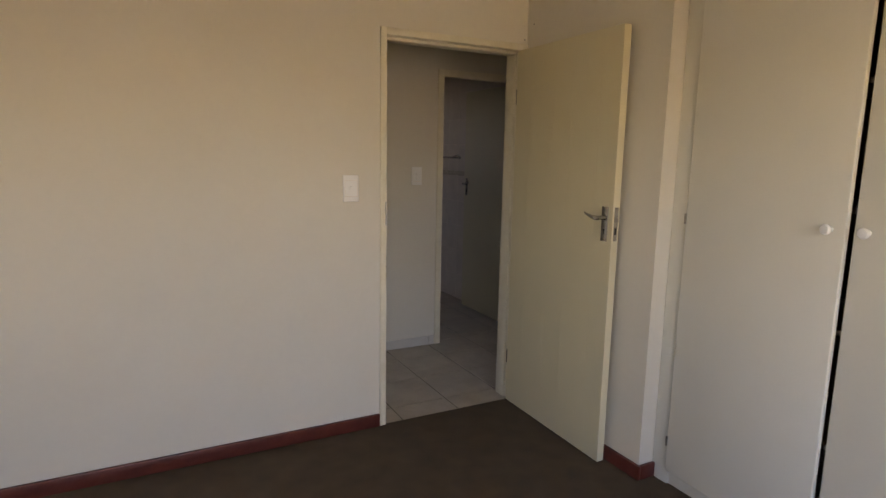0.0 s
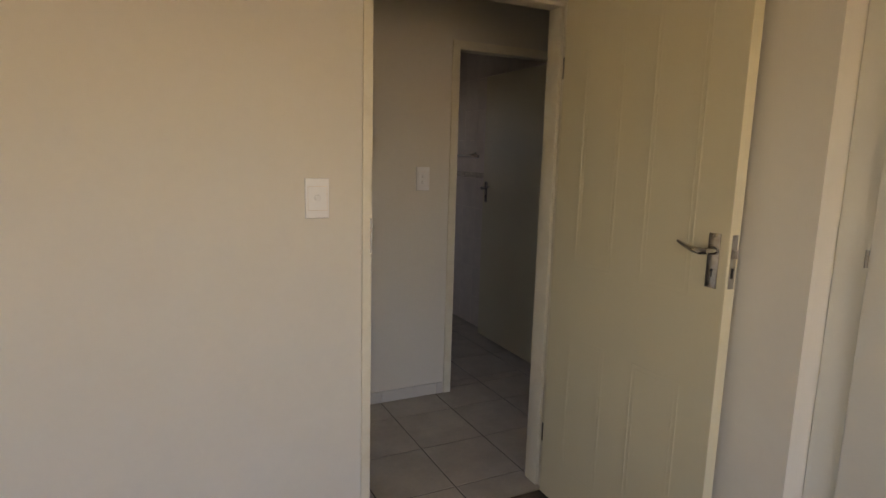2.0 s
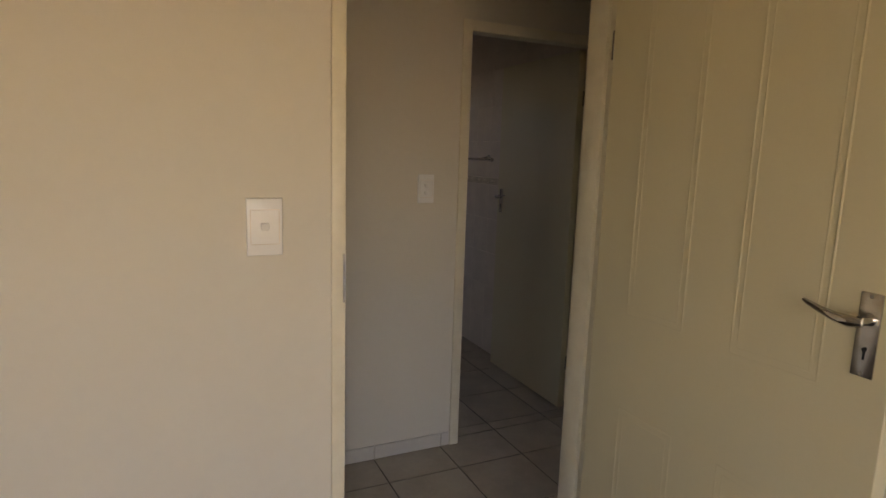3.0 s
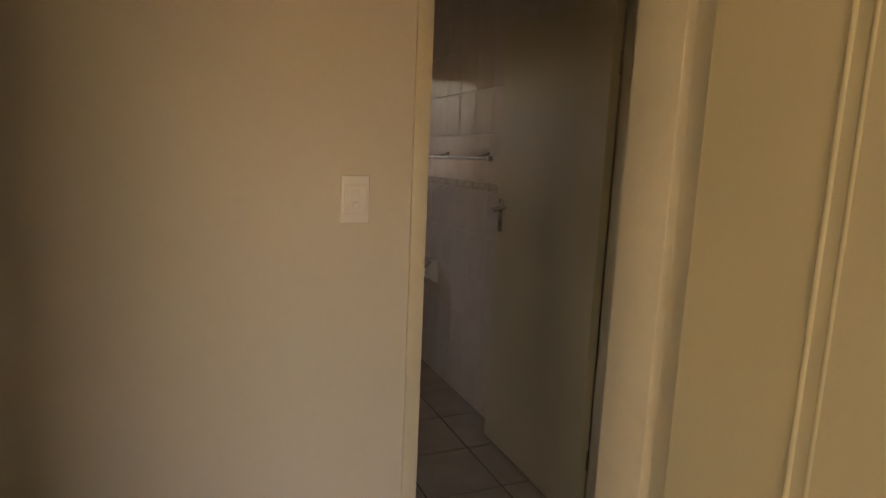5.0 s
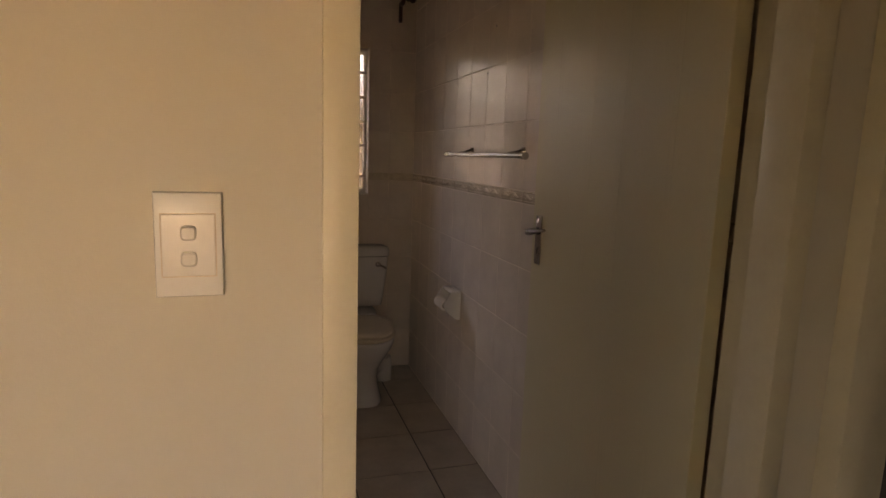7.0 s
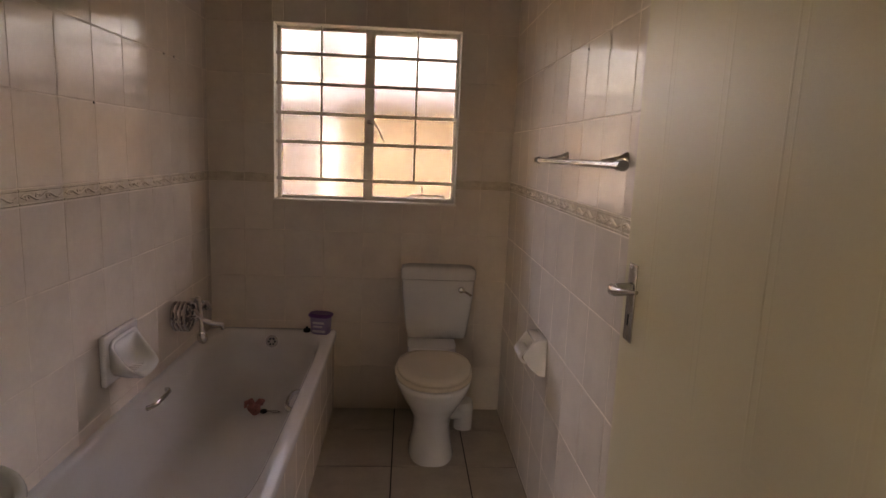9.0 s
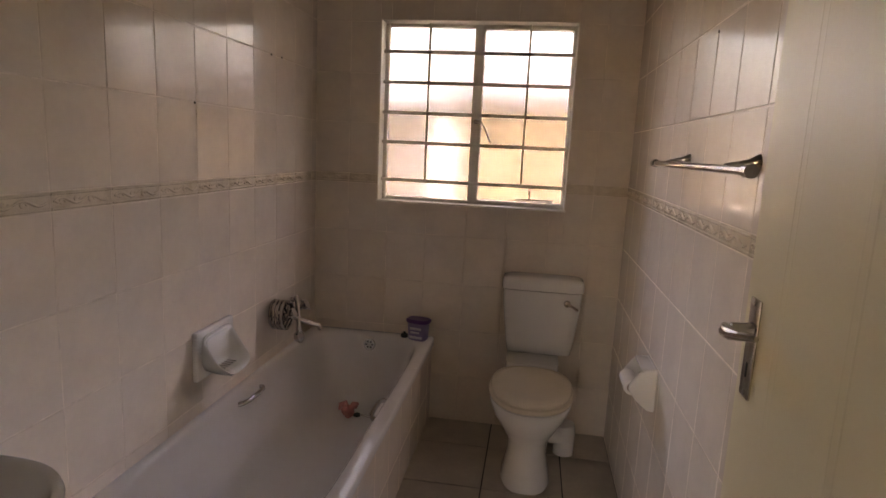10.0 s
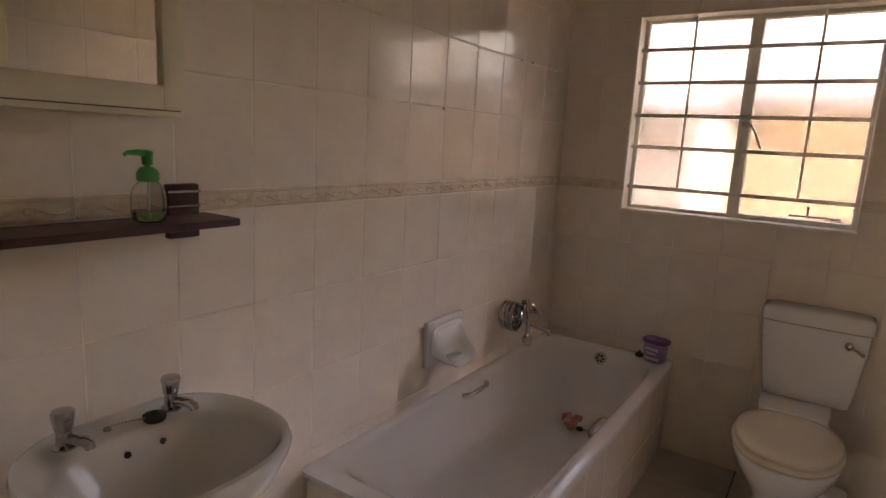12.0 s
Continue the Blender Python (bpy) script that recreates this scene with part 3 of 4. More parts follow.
part("stay_hook", boxes((1.385, 1.425, GY - 0.052, GY - 0.03, 1.198, 1.21), bevel=0.003), WORN_CHROME, stay)
part("reveal", boxes((WX0 - 0.0005, WX0 + 0.004, YW + 0.001, GY - 0.02, WZ0, WZ1), (WX1 - 0.004, WX1 + 0.0005, YW + 0.001, GY - 0.02, WZ0, WZ1),
                     (WX0, WX1, YW + 0.001, GY - 0.02, WZ1 - 0.004, WZ1)), WINDOW_PAINT, window)
part("window_sill", boxes((WX0 - 0.004, WX1 + 0.004, YW - 0.006, GY - 0.02, WZ0 - 0.006, WZ0 + 0.003), bevel=0.002), WINDOW_PAINT, window)
part("outer_sill", boxes((WX0, WX1, GY + 0.02, YW + 0.23, WZ0 - 0.03, WZ0)), PALE_GROUT, window)

# small tree behind the outbuilding, seen through the obscure glass
tree = thing("tree", "small dark leafy tree rising behind the outbuilding roof", "tree", pose(0.2, 9.4, -0.13))
part("trunk", tube(bmesh.new(), [(0, 0, 0), (0.03, 0.02, 0.9), (-0.02, 0.0, 1.8), (0.02, 0.02, 2.5)], [0.10, 0.08, 0.065, 0.045], 12), BARK, tree)
bm = bmesh.new()
rnd = random.Random(8)
for k in range(7):
    a = k * 2.4
    tube(bm, [(0, 0, 1.7 + 0.1 * k), (0.25 * math.cos(a), 0.25 * math.sin(a), 2.1 + 0.12 * k), (0.5 * math.cos(a), 0.5 * math.sin(a), 2.4 + 0.15 * k)], [0.035, 0.024, 0.01], 8)
part("limb", bm, BARK, tree)
bm = bmesh.new()
for k in range(42):
    a, r = rnd.uniform(0, 6.28), rnd.uniform(0.08, 0.62)
    c = Vector((r * math.cos(a), r * math.sin(a), rnd.uniform(2.15, 3.75 - r * 0.8)))
    for q in range(34):
        o = c + Vector([rnd.gauss(0, 0.10) for _ in range(3)])
        u = Vector([rnd.gauss(0, 1) for _ in range(3)]).normalized()
        w = u.orthogonal().normalized()
        bm.faces.new([bm.verts.new(o - u * 0.05), bm.verts.new(o + w * 0.02 + u * 0.005), bm.verts.new(o + u * 0.05), bm.verts.new(o - w * 0.02 + u * 0.005)])
part("crown", bm, LEAF, tree, "loose crown of small dark leaves")

# curtain rail bracket above the window
rail = thing("curtain_rail", "dark brown curtain rail bracket above the window", "curtain rail")
part("bracket", boxes((1.664, 1.686, YW - 0.09, YW, 2.33, 2.355), (1.664, 1.686, YW - 0.022, YW, 2.237, 2.355), bevel=0.004), DARK_WOOD, rail)
part("rod", tube(bmesh.new(), [(0.42, YW - 0.075, 2.366), (1.70, YW - 0.075, 2.366)], 0.011), DARK_WOOD, rail)
part("finial", turned(bmesh.new(), [(0.011, 0), (0.02, 0.006), (0.012, 0.012), (0.024, 0.03), (0.02, 0.045), (0.006, 0.056)], pose(1.70, YW - 0.075, 2.366, 0, 90)), DARK_WOOD, rail)
part("bracket", boxes((0.46, 0.482, YW - 0.09, YW, 2.33, 2.355), (0.46, 0.482, YW - 0.022, YW, 2.237, 2.355), bevel=0.004), DARK_WOOD, rail)

# ---- bath ----
RIM, BX1, BYN = 0.458, 0.862, 2.305
bath = thing("bathtub", "white enamelled bath with a tiled side panel", "bathtub")
bcx, bcy, brx, bry = (XL - 0.03 + BX1) / 2, (BYN + YW + 0.02) / 2, (BX1 - XL + 0.03) / 2, (YW + 0.02 - BYN) / 2
rows = [(0.0, 30, RIM - 0.035), (0.0, 30, RIM - 0.006), (0.005, 30, RIM), (0.040, 14, RIM + 0.001), (0.052, 8, RIM - 0.002), (0.062, 7, RIM - 0.014),
        (0.072, 6, RIM - 0.06), (0.085, 5.5, RIM - 0.16), (0.105, 5, RIM - 0.27), (0.135, 4.5, RIM - 0.325), (0.19, 4, RIM - 0.345), (0.28, 3.5, RIM - 0.352)]
rings = []
for d, n, z in rows:
    deep = max(0.0, (RIM - 0.014 - z) / 0.34)
    rings.append(oval(bcx, bcy + 0.10 * deep, brx - d, bry - d * 1.25 - 0.12 * deep, z, n=n, steps=96))
bm = bmesh.new()
loft(bm, rings, caps=(False, True))
tub = part("tub", bm, ENAMEL, bath, angle=60)
part("side_panel", boxes((XL + 0.02, BX1 - 0.0158, BYN + 0.0158, BYN + 0.03, -0.004, RIM - 0.03), (BX1 - 0.03, BX1 - 0.0158, BYN + 0.03, YW, -0.004, RIM - 0.03)), PALE_GROUT, bath)
ov = part("overflow", turned(bmesh.new(), [(0.033, 0.0), (0.033, 0.003), (0.027, 0.007), (0.006, 0.006)], pose(0.528, YW - 0.098, 0.415, 84)), CHROME, tub, "round chrome overflow grating")
for k in range(6):
    a = k * math.pi / 3
    part("grating_hole", turned(bmesh.new(), [(0.006, 0), (0.006, 0.0085)], pose(0.528 + 0.016 * math.cos(a), YW - 0.098, 0.415 + 0.016 * math.sin(a), 84), 10), DARK_HOLE, ov)


def grab_handle(x, side):
    """A flat chrome grip on the tub's inner side; side: +1 looks to +x."""
    y0, y1, z = 3.165, 3.352, 0.405
    pts = [(x, y0, z - 0.002), (x + 0.020 * side, y0 + 0.008, z + 0.004), (x + 0.032 * side, y0 + 0.03, z + 0.006), (x + 0.035 * side, (y0 + y1) / 2, z + 0.007),
           (x + 0.032 * side, y1 - 0.03, z + 0.006), (x + 0.020 * side, y1 - 0.008, z + 0.004), (x, y1, z - 0.002)]
    part("grab_handle", tube(bmesh.new(), pts, [0.011, 0.010, 0.009, 0.010, 0.009, 0.010, 0.011], 14), CHROME, bath, "chrome grab handle")


grab_handle(XL + 0.034, 1)
grab_handle(BX1 - 0.068, -1)

# bath mixer with its coiled hose and hand shower
mixer = thing("bath_mixer", "chrome wall bath mixer with coiled hose and hand shower", "tap")
MY, MZ = 3.622, 0.658
body = part("body", tube(bmesh.new(), [(XL + 0.062, MY - 0.075, MZ), (XL + 0.062, MY - 0.06, MZ), (XL + 0.062, MY + 0.06, MZ), (XL + 0.062, MY + 0.075, MZ)], [0.014, 0.021, 0.021, 0.014], 20), CHROME, mixer)
for dy in (-0.075, 0.075):
    part("wall_flange", turned(bmesh.new(), [(0.031, 0.0), (0.030, 0.006), (0.016, 0.012), (0.013, 0.062)], pose(XL, MY + dy, MZ, 0, 90)), CHROME, mixer)
    hd = part("tap_head", turned(bmesh.new(), [(0.013, 0), (0.013, 0.018), (0.021, 0.022), (0.024, 0.030), (0.021, 0.043), (0.008, 0.047)], pose(XL + 0.075, MY + dy, MZ + 0.008, 0, 55)), CHROME, mixer)
    bm = bmesh.new()
    for k in range(4):
        a = k * math.pi / 2 + 0.4
        tube(bm, [(0, 0, 0.033), (0.034 * math.cos(a), 0.034 * math.sin(a), 0.034)], [0.007, 0.0055], 8)
    part("cross_grip", bm, CHROME, hd, m=pose(XL + 0.075, MY + dy, MZ + 0.008, 0, 55))
part("spout", tube(bmesh.new(), [(XL + 0.07, MY, MZ - 0.012), (XL + 0.11, MY + 0.02, MZ - 0.035), (XL + 0.15, MY + 0.045, MZ - 0.055), (XL + 0.175, MY + 0.062, MZ - 0.062), (XL + 0.182, MY + 0.067, MZ - 0.085)],
                   [0.013, 0.012, 0.011, 0.012, 0.012], 14), CHROME, mixer, "chrome bath spout")
part("cradle", tube(bmesh.new(), [(XL + 0.062, MY, MZ + 0.02), (XL + 0.066, MY - 0.005, MZ + 0.055), (XL + 0.075, MY - 0.01, MZ + 0.075)], [0.010, 0.009, 0.013]), CHROME, mixer)
shower = part("hand_shower", tube(bmesh.new(), [(XL + 0.085, MY + 0.006, MZ + 0.085), (XL + 0.098, MY - 0.008, MZ + 0.03), (XL + 0.108, MY - 0.02, MZ - 0.04), (XL + 0.112, MY - 0.026, MZ - 0.075)], [0.010, 0.011, 0.010, 0.013]), CHROME, mixer)
part("shower_head", turned(bmesh.new(), [(0.006, -0.024), (0.022, -0.018), (0.031, -0.004), (0.031, 0.006), (0.022, 0.016), (0.010, 0.022)], pose(XL + 0.116, MY - 0.028, MZ - 0.098, 0, 75)), CHROME, shower)
bm = bmesh.new()
pts = []
for k in range(90):
    a = k / 90 * 4.3 * 2 * math.pi
    pts.append((XL + 0.018 + 0.075 * k / 90, MY - 0.095 + 0.058 * math.cos(a), MZ + 0.02 + 0.062 * math.sin(a)))
tube(bm, pts, 0.0068, 8)
part("hose", bm, CHROME, mixer, "coiled chrome shower hose")

# soap dish on the wall above the bath
def dish_outline(cy, cz, ry, rz):
    """Square above, round below."""
    ring = [(y, z) for y, z, _ in oval(cy, cz, ry, rz, 0, n=5.5, steps=48)]
    low = [(y, z) for y, z, _ in oval(cy, cz, ry, rz, 0, n=2.5, steps=48)]
    return [a if a[1] > cz else b for a, b in zip(ring, low)]


dish = thing("soap_dish", "white ceramic soap dish fixed to the tiled wall", "soap dish", pose(XL, 2.910, 0.594) @ Matrix.Scale(1.12, 4) @ pose(-XL, -2.818, -0.572))
part("back_plate", box(bmesh.new(), XL, XL + 0.020, 2.818, 3.045, 0.572, 0.735, bevel=0.007, seg=3), CERAMIC, dish)
bm = bmesh.new()
yc, zc = 2.932, 0.652
rings = []
for low, top, sy, sz in ((0.016, 0.016, 0.088, 0.066), (0.060, 0.024, 0.094, 0.072), (0.098, 0.029, 0.094, 0.071), (0.104, 0.031, 0.090, 0.067), (0.101, 0.030, 0.084, 0.061),
                         (0.080, 0.027, 0.080, 0.057), (0.040, 0.024, 0.074, 0.051), (0.024, 0.021, 0.056, 0.036), (0.021, 0.0205, 0.02, 0.015)):
    ring_pts = []
    for y, z in dish_outline(yc, zc, sy, sz):
        f = min(1, max(0, (zc + 0.05 - z) / 0.10))
        ring_pts.append((XL + top + (low - top) * f ** 1.2, y, z - 0.004))
    rings.append(ring_pts)
loft(bm, rings, caps=(False, True))
part("bowl", bm, CERAMIC, dish, angle=60)
for k in range(5):
    bm = box(bmesh.new(), XL + 0.03, XL + 0.07, yc - 0.035 + k * 0.017, yc - 0.030 + k * 0.017, zc - 0.055, zc - 0.049, bevel=0.002)
    part("rib", bm, CERAMIC, dish)

# tub of powder on the bath's corner
box1 = thing("plastic_tub", "small lilac plastic tub with a purple lid on the bath rim", "container", pose(0.783, 4.012, RIM + 0.001, 0, 0, -12))
bm = bmesh.new()
loft(bm, [oval(0, 0, 0.043, 0.030, 0.0, 3.2, 32), oval(0, 0, 0.050, 0.035, 0.006, 3.2, 32), oval(0, 0, 0.056, 0.040, 0.096, 3.2, 32)])
part("tub_body", bm, LILAC, box1)
bm = bmesh.new()
loft(bm, [oval(0, 0, 0.060, 0.043, 0.094, 3.2, 32), oval(0, 0, 0.064, 0.046, 0.098, 3.2, 32), oval(0, 0, 0.064, 0.046, 0.108, 3.2, 32), oval(0, 0, 0.058, 0.040, 0.113, 3.2, 32)])
part("lid", bm, PURPLE, box1, "purple snap-on lid")
part("print", boxes((-0.032, 0.030, -0.0425, -0.036, 0.060, 0.072), (-0.030, 0.020, -0.0400, -0.035, 0.040, 0.050), (-0.036, 0.036, -0.0375, -0.033, 0.012, 0.026), bevel=0.002), LABEL_WHITE, box1, "white label printing too small to read")
st = tagged(part("stopper", turned(bmesh.new(), [(0.016, 0), (0.020, 0.004), (0.018, 0.018), (0.007, 0.022), (0.006, 0.03)], pose(0.706, 4.027, RIM + 0.001), 18), BLACK_RUBBER),
            "small black rubber stopper on the bath rim", "stopper")

# pink toy sponge lying in the bath
sponge = thing("bath_sponge", "pink scrunched bath sponge with a looped cord", "sponge", pose(0.49, 3.765, 0.113))
bm = bmesh.new()
rnd = random.Random(4)
bmesh.ops.create_icosphere(bm, subdivisions=4, radius=0.034)
for v in bm.verts:
    n = noise.noise(v.co * 42) * 0.55 + noise.noise(v.co * 90) * 0.25
    v.co *= 1 + n * 0.6
    v.co.z = v.co.z * 0.8 + 0.022
part("puff", bm, PINK, sponge, angle=80)
bm = bmesh.new()
for k in range(3):
    a = 0.6 + k * 1.9
    tube(bm, [(0, 0, 0.03), (0.03 * math.cos(a), 0.03 * math.sin(a), 0.055), (0.048 * math.cos(a + 0.3), 0.048 * math.sin(a + 0.3), 0.045), (0.052 * math.cos(a + 0.5), 0.052 * math.sin(a + 0.5), 0.02)], [0.012, 0.015, 0.013, 0.005], 8)
part("ruffle", bm, PINK, sponge)
part("knot", turned(bmesh.new(), [(0.006, 0), (0.017, 0.006), (0.017, 0.016), (0.006, 0.022)], pose(0.045, -0.004, -0.002), 12), BLACK_RUBBER, sponge, "dark knot")
part("cord", tube(bmesh.new(), [(0.045, 0, 0.008), (0.075, 0.004, 0.004), (0.105, -0.006, 0.003), (0.128, -0.002, 0.006), (0.110, 0.012, 0.004), (0.080, 0.016, 0.004), (0.05, 0.004, 0.008)], 0.0022, 8), STEEL, sponge)

# ---- toilet ----
toilet = thing("toilet", "white ceramic toilet with a closed cream seat", "toilet", pose(0.018, 0.15, 0))
TX, TC = 1.360, 1.388
bm = bmesh.new()
loft(bm, [oval(TX, 3.486, 0.108, 0.20, 0.0, 2.6, 48, 0.185), oval(TX, 3.486, 0.112, 0.20, 0.012, 2.6, 48, 0.188), oval(TX, 3.486, 0.098, 0.20, 0.06, 2.4, 48, 0.165), oval(TX, 3.496, 0.088, 0.20, 0.14, 2.3, 48, 0.155),
          oval(TX, 3.486, 0.098, 0.21, 0.21, 2.2, 48, 0.170), oval(TX, 3.476, 0.130, 0.22, 0.27, 2.2, 48, 0.205), oval(TX, 3.466, 0.162, 0.22, 0.33, 2.2, 48, 0.245), oval(TX, 3.466, 0.178, 0.22, 0.375, 2.2, 48, 0.262),
          oval(TX, 3.466, 0.180, 0.22, 0.395, 2.2, 48, 0.264), oval(TX, 3.466, 0.172, 0.21, 0.401, 2.2, 48, 0.256)])
pan = part("pan", bm, CERAMIC, toilet, angle=60)
bm = bmesh.new()
loft(bm, [oval(TX, 3.740, 0.085, 0.10, 0.18, 5, 40), oval(TX, 3.750, 0.11, 0.115, 0.30, 5, 40), oval(TX, 3.755, 0.128, 0.12, 0.40, 6, 40), oval(TX, 3.765, 0.126, 0.115, 0.455, 6, 40)])
part("pan_shelf", bm, CERAMIC, toilet, angle=60)
bm = bmesh.new()
loft(bm, [oval(TX, 3.476, 0.168, 0.19, 0.402, 2.25, 56, 0.252), oval(TX, 3.476, 0.184, 0.20, 0.405, 2.25, 56, 0.268), oval(TX, 3.476, 0.187, 0.20, 0.413, 2.25, 56, 0.271), oval(TX, 3.476, 0.182, 0.195, 0.421, 2.25, 56, 0.266), oval(TX, 3.476, 0.15, 0.17, 0.422, 2.25, 56, 0.23)])
part("seat", bm, SEAT_PLASTIC, toilet, angle=60)
bm = bmesh.new()
loft(bm, [oval(TX, 3.476, 0.160, 0.18, 0.426, 2.25, 56, 0.243), oval(TX, 3.476, 0.176, 0.195, 0.428, 2.25, 56, 0.259), oval(TX, 3.476, 0.179, 0.198, 0.436, 2.25, 56, 0.262), oval(TX, 3.476, 0.172, 0.192, 0.446, 2.25, 56, 0.254),
          oval(TX, 3.476, 0.14, 0.16, 0.451, 2.2, 56, 0.21), oval(TX, 3.476, 0.05, 0.06, 0.4525, 2.1, 56, 0.08)])
part("seat_lid", bm, SEAT_PLASTIC, toilet, "closed cream lid", angle=60)
for dx in (-0.075, 0.075):
    part("seat_hinge", tube(bmesh.new(), [(TX + dx - 0.02, 3.690, 0.432), (TX + dx + 0.02, 3.690, 0.432)], 0.012, 12), SEAT_PLASTIC, toilet)
bm = bmesh.new()
loft(bm, [oval(TC, 3.885, 0.145, 0.062, 0.455, 7, 48), oval(TC, 3.882, 0.158, 0.070, 0.462, 7, 48, 0.074), oval(TC, 3.880, 0.168, 0.073, 0.52, 7, 48, 0.080), oval(TC, 3.880, 0.190, 0.074, 0.70, 7, 48, 0.088), oval(TC, 3.880, 0.194, 0.074, 0.782, 7, 48, 0.092)])
cistern = part("cistern", bm, CERAMIC, toilet, angle=60)
bm = bmesh.new()
loft(bm, [oval(TC, 3.880, 0.190, 0.072, 0.784, 7, 48, 0.088), oval(TC, 3.880, 0.200, 0.076, 0.788, 7, 48, 0.100), oval(TC, 3.880, 0.201, 0.076, 0.822, 7, 48, 0.101), oval(TC, 3.880, 0.196, 0.074, 0.838, 6, 48, 0.096), oval(TC, 3.880, 0.17, 0.06, 0.846, 5, 48, 0.075), oval(TC, 3.880, 0.08, 0.03, 0.848, 4, 48, 0.04)])
part("cistern_lid", bm, CERAMIC, toilet, "ceramic cistern lid", angle=60)
lev = part("flush_button", turned(bmesh.new(), [(0.014, 0), (0.014, 0.010), (0.017, 0.016), (0.015, 0.026), (0.005, 0.030)], pose(TC + 0.120, 3.788, 0.738, 90)), CHROME, toilet, "chrome flush lever")
part("flush_lever", tube(bmesh.new(), [(TC + 0.120, 3.766, 0.738), (TC + 0.145, 3.760, 0.728), (TC + 0.172, 3.760, 0.712)], [0.007, 0.006, 0.007], 10), CHROME, lev)
bm = bmesh.new()
tube(bm, [(TX + 0.08, 3.70, 0.10), (TX + 0.15, 3.71, 0.095), (TX + 0.185, 3.715, 0.085)], [0.045, 0.048, 0.050], 20)
tube(bm, [(TX + 0.178, 3.715, 0.150), (TX + 0.182, 3.715, 0.11), (TX + 0.182, 3.715, 0.03), (TX + 0.182, 3.715, 0.0)], [0.050, 0.052, 0.050, 0.050], 20)
part("waste_pipe", bm, WHITE_PLASTIC, toilet, "white plastic waste pipe")

# toilet roll holder
SMALLER = pose(XR, 3.135, 0.677) @ Matrix.Scale(0.87, 4) @ pose(-XR, -3.04, -0.67)
holder = thing("toilet_roll_holder", "white ceramic toilet roll holder on the tiled wall", "roll holder", SMALLER)
part("back_plate", box(bmesh.new(), XR - 0.016, XR, 2.955, 3.125, 0.585, 0.762, bevel=0.007, seg=3), CERAMIC, holder)
cheek = [(0.0, 0.585), (-0.030, 0.590), (-0.075, 0.628), (-0.105, 0.672), (-0.100, 0.695), (-0.070, 0.742), (-0.045, 0.757), (0.0, 0.760)]
for y in (2.950, 3.112):
    bm = prism(bmesh.new(), [(x, z) for x, z in cheek], 0.0, 0.018, m=Matrix(((1, 0, 0, XR), (0, 0, 1, y), (0, 1, 0, 0), (0, 0, 0, 1))), bevel=0.008, seg=3)
    part("cheek", bm, CERAMIC, holder)
bm = box(bmesh.new(), XR - 0.06, XR - 0.012, 2.96, 3.12, 0.742, 0.760, bevel=0.006, seg=2)
part("hood", bm, CERAMIC, holder)
roll = thing("toilet_roll", "nearly used up white toilet roll in its ceramic holder", "toilet roll", SMALLER)
bm = bmesh.new()
mm = pose(XR - 0.088, 2.972, 0.672, -90)
steps = 28
ring = lambda r, z: [(r * math.cos(2 * math.pi * i / steps), r * math.sin(2 * math.pi * i / steps), z) for i in range(steps)]
loft(bm, [ring(0.019, 0.004), ring(0.019, 0.0), ring(0.030, 0.0), ring(0.031, 0.002), ring(0.031, 0.128), ring(0.030, 0.130), ring(0.019, 0.130), ring(0.019, 0.004)], caps=(False, False))
bmesh.ops.transform(bm, matrix=mm, verts=bm.verts)
part("paper", bm, PAPER, roll)
bm = bmesh.new()
loft(bm, [ring(0.016, 0.0015), ring(0.0187, 0.0015), ring(0.0187, 0.1285), ring(0.016, 0.1285), ring(0.016, 0.0015)], caps=(False, False))
bmesh.ops.transform(bm, matrix=mm, verts=bm.verts)
part("core", bm, CUPBOARD_INSIDE, roll, "brown cardboard core")
part("spindle", turned(bmesh.new(), [(0.008, -0.012), (0.008, 0.142)], mm, 14), WHITE_PLASTIC, holder)

# towel rail
towel = thing("towel_rail", "chrome towel rail on the tiled wall", "towel rail", pose(0, 0.112, 0.011))
part("rod", tube(bmesh.new(), [(XR - 0.062, 2.17, 1.425), (XR - 0.062, 3.045, 1.425)], 0.0095, 16), CHROME, towel)
for y in (2.165, 3.05):
    part("end_cap", tube(bmesh.new(), [(XR - 0.062, y - 0.014, 1.425), (XR - 0.062, y + 0.014, 1.425)], 0.0135, 16), CHROME, towel)
for y in (2.30, 2.865):
    part("bracket", tube(bmesh.new(), [(XR, y, 1.440), (XR - 0.02, y, 1.440), (XR - 0.045, y, 1.434), (XR - 0.062, y, 1.427)], [0.020, 0.008, 0.008, 0.011], 14), CHROME, towel)

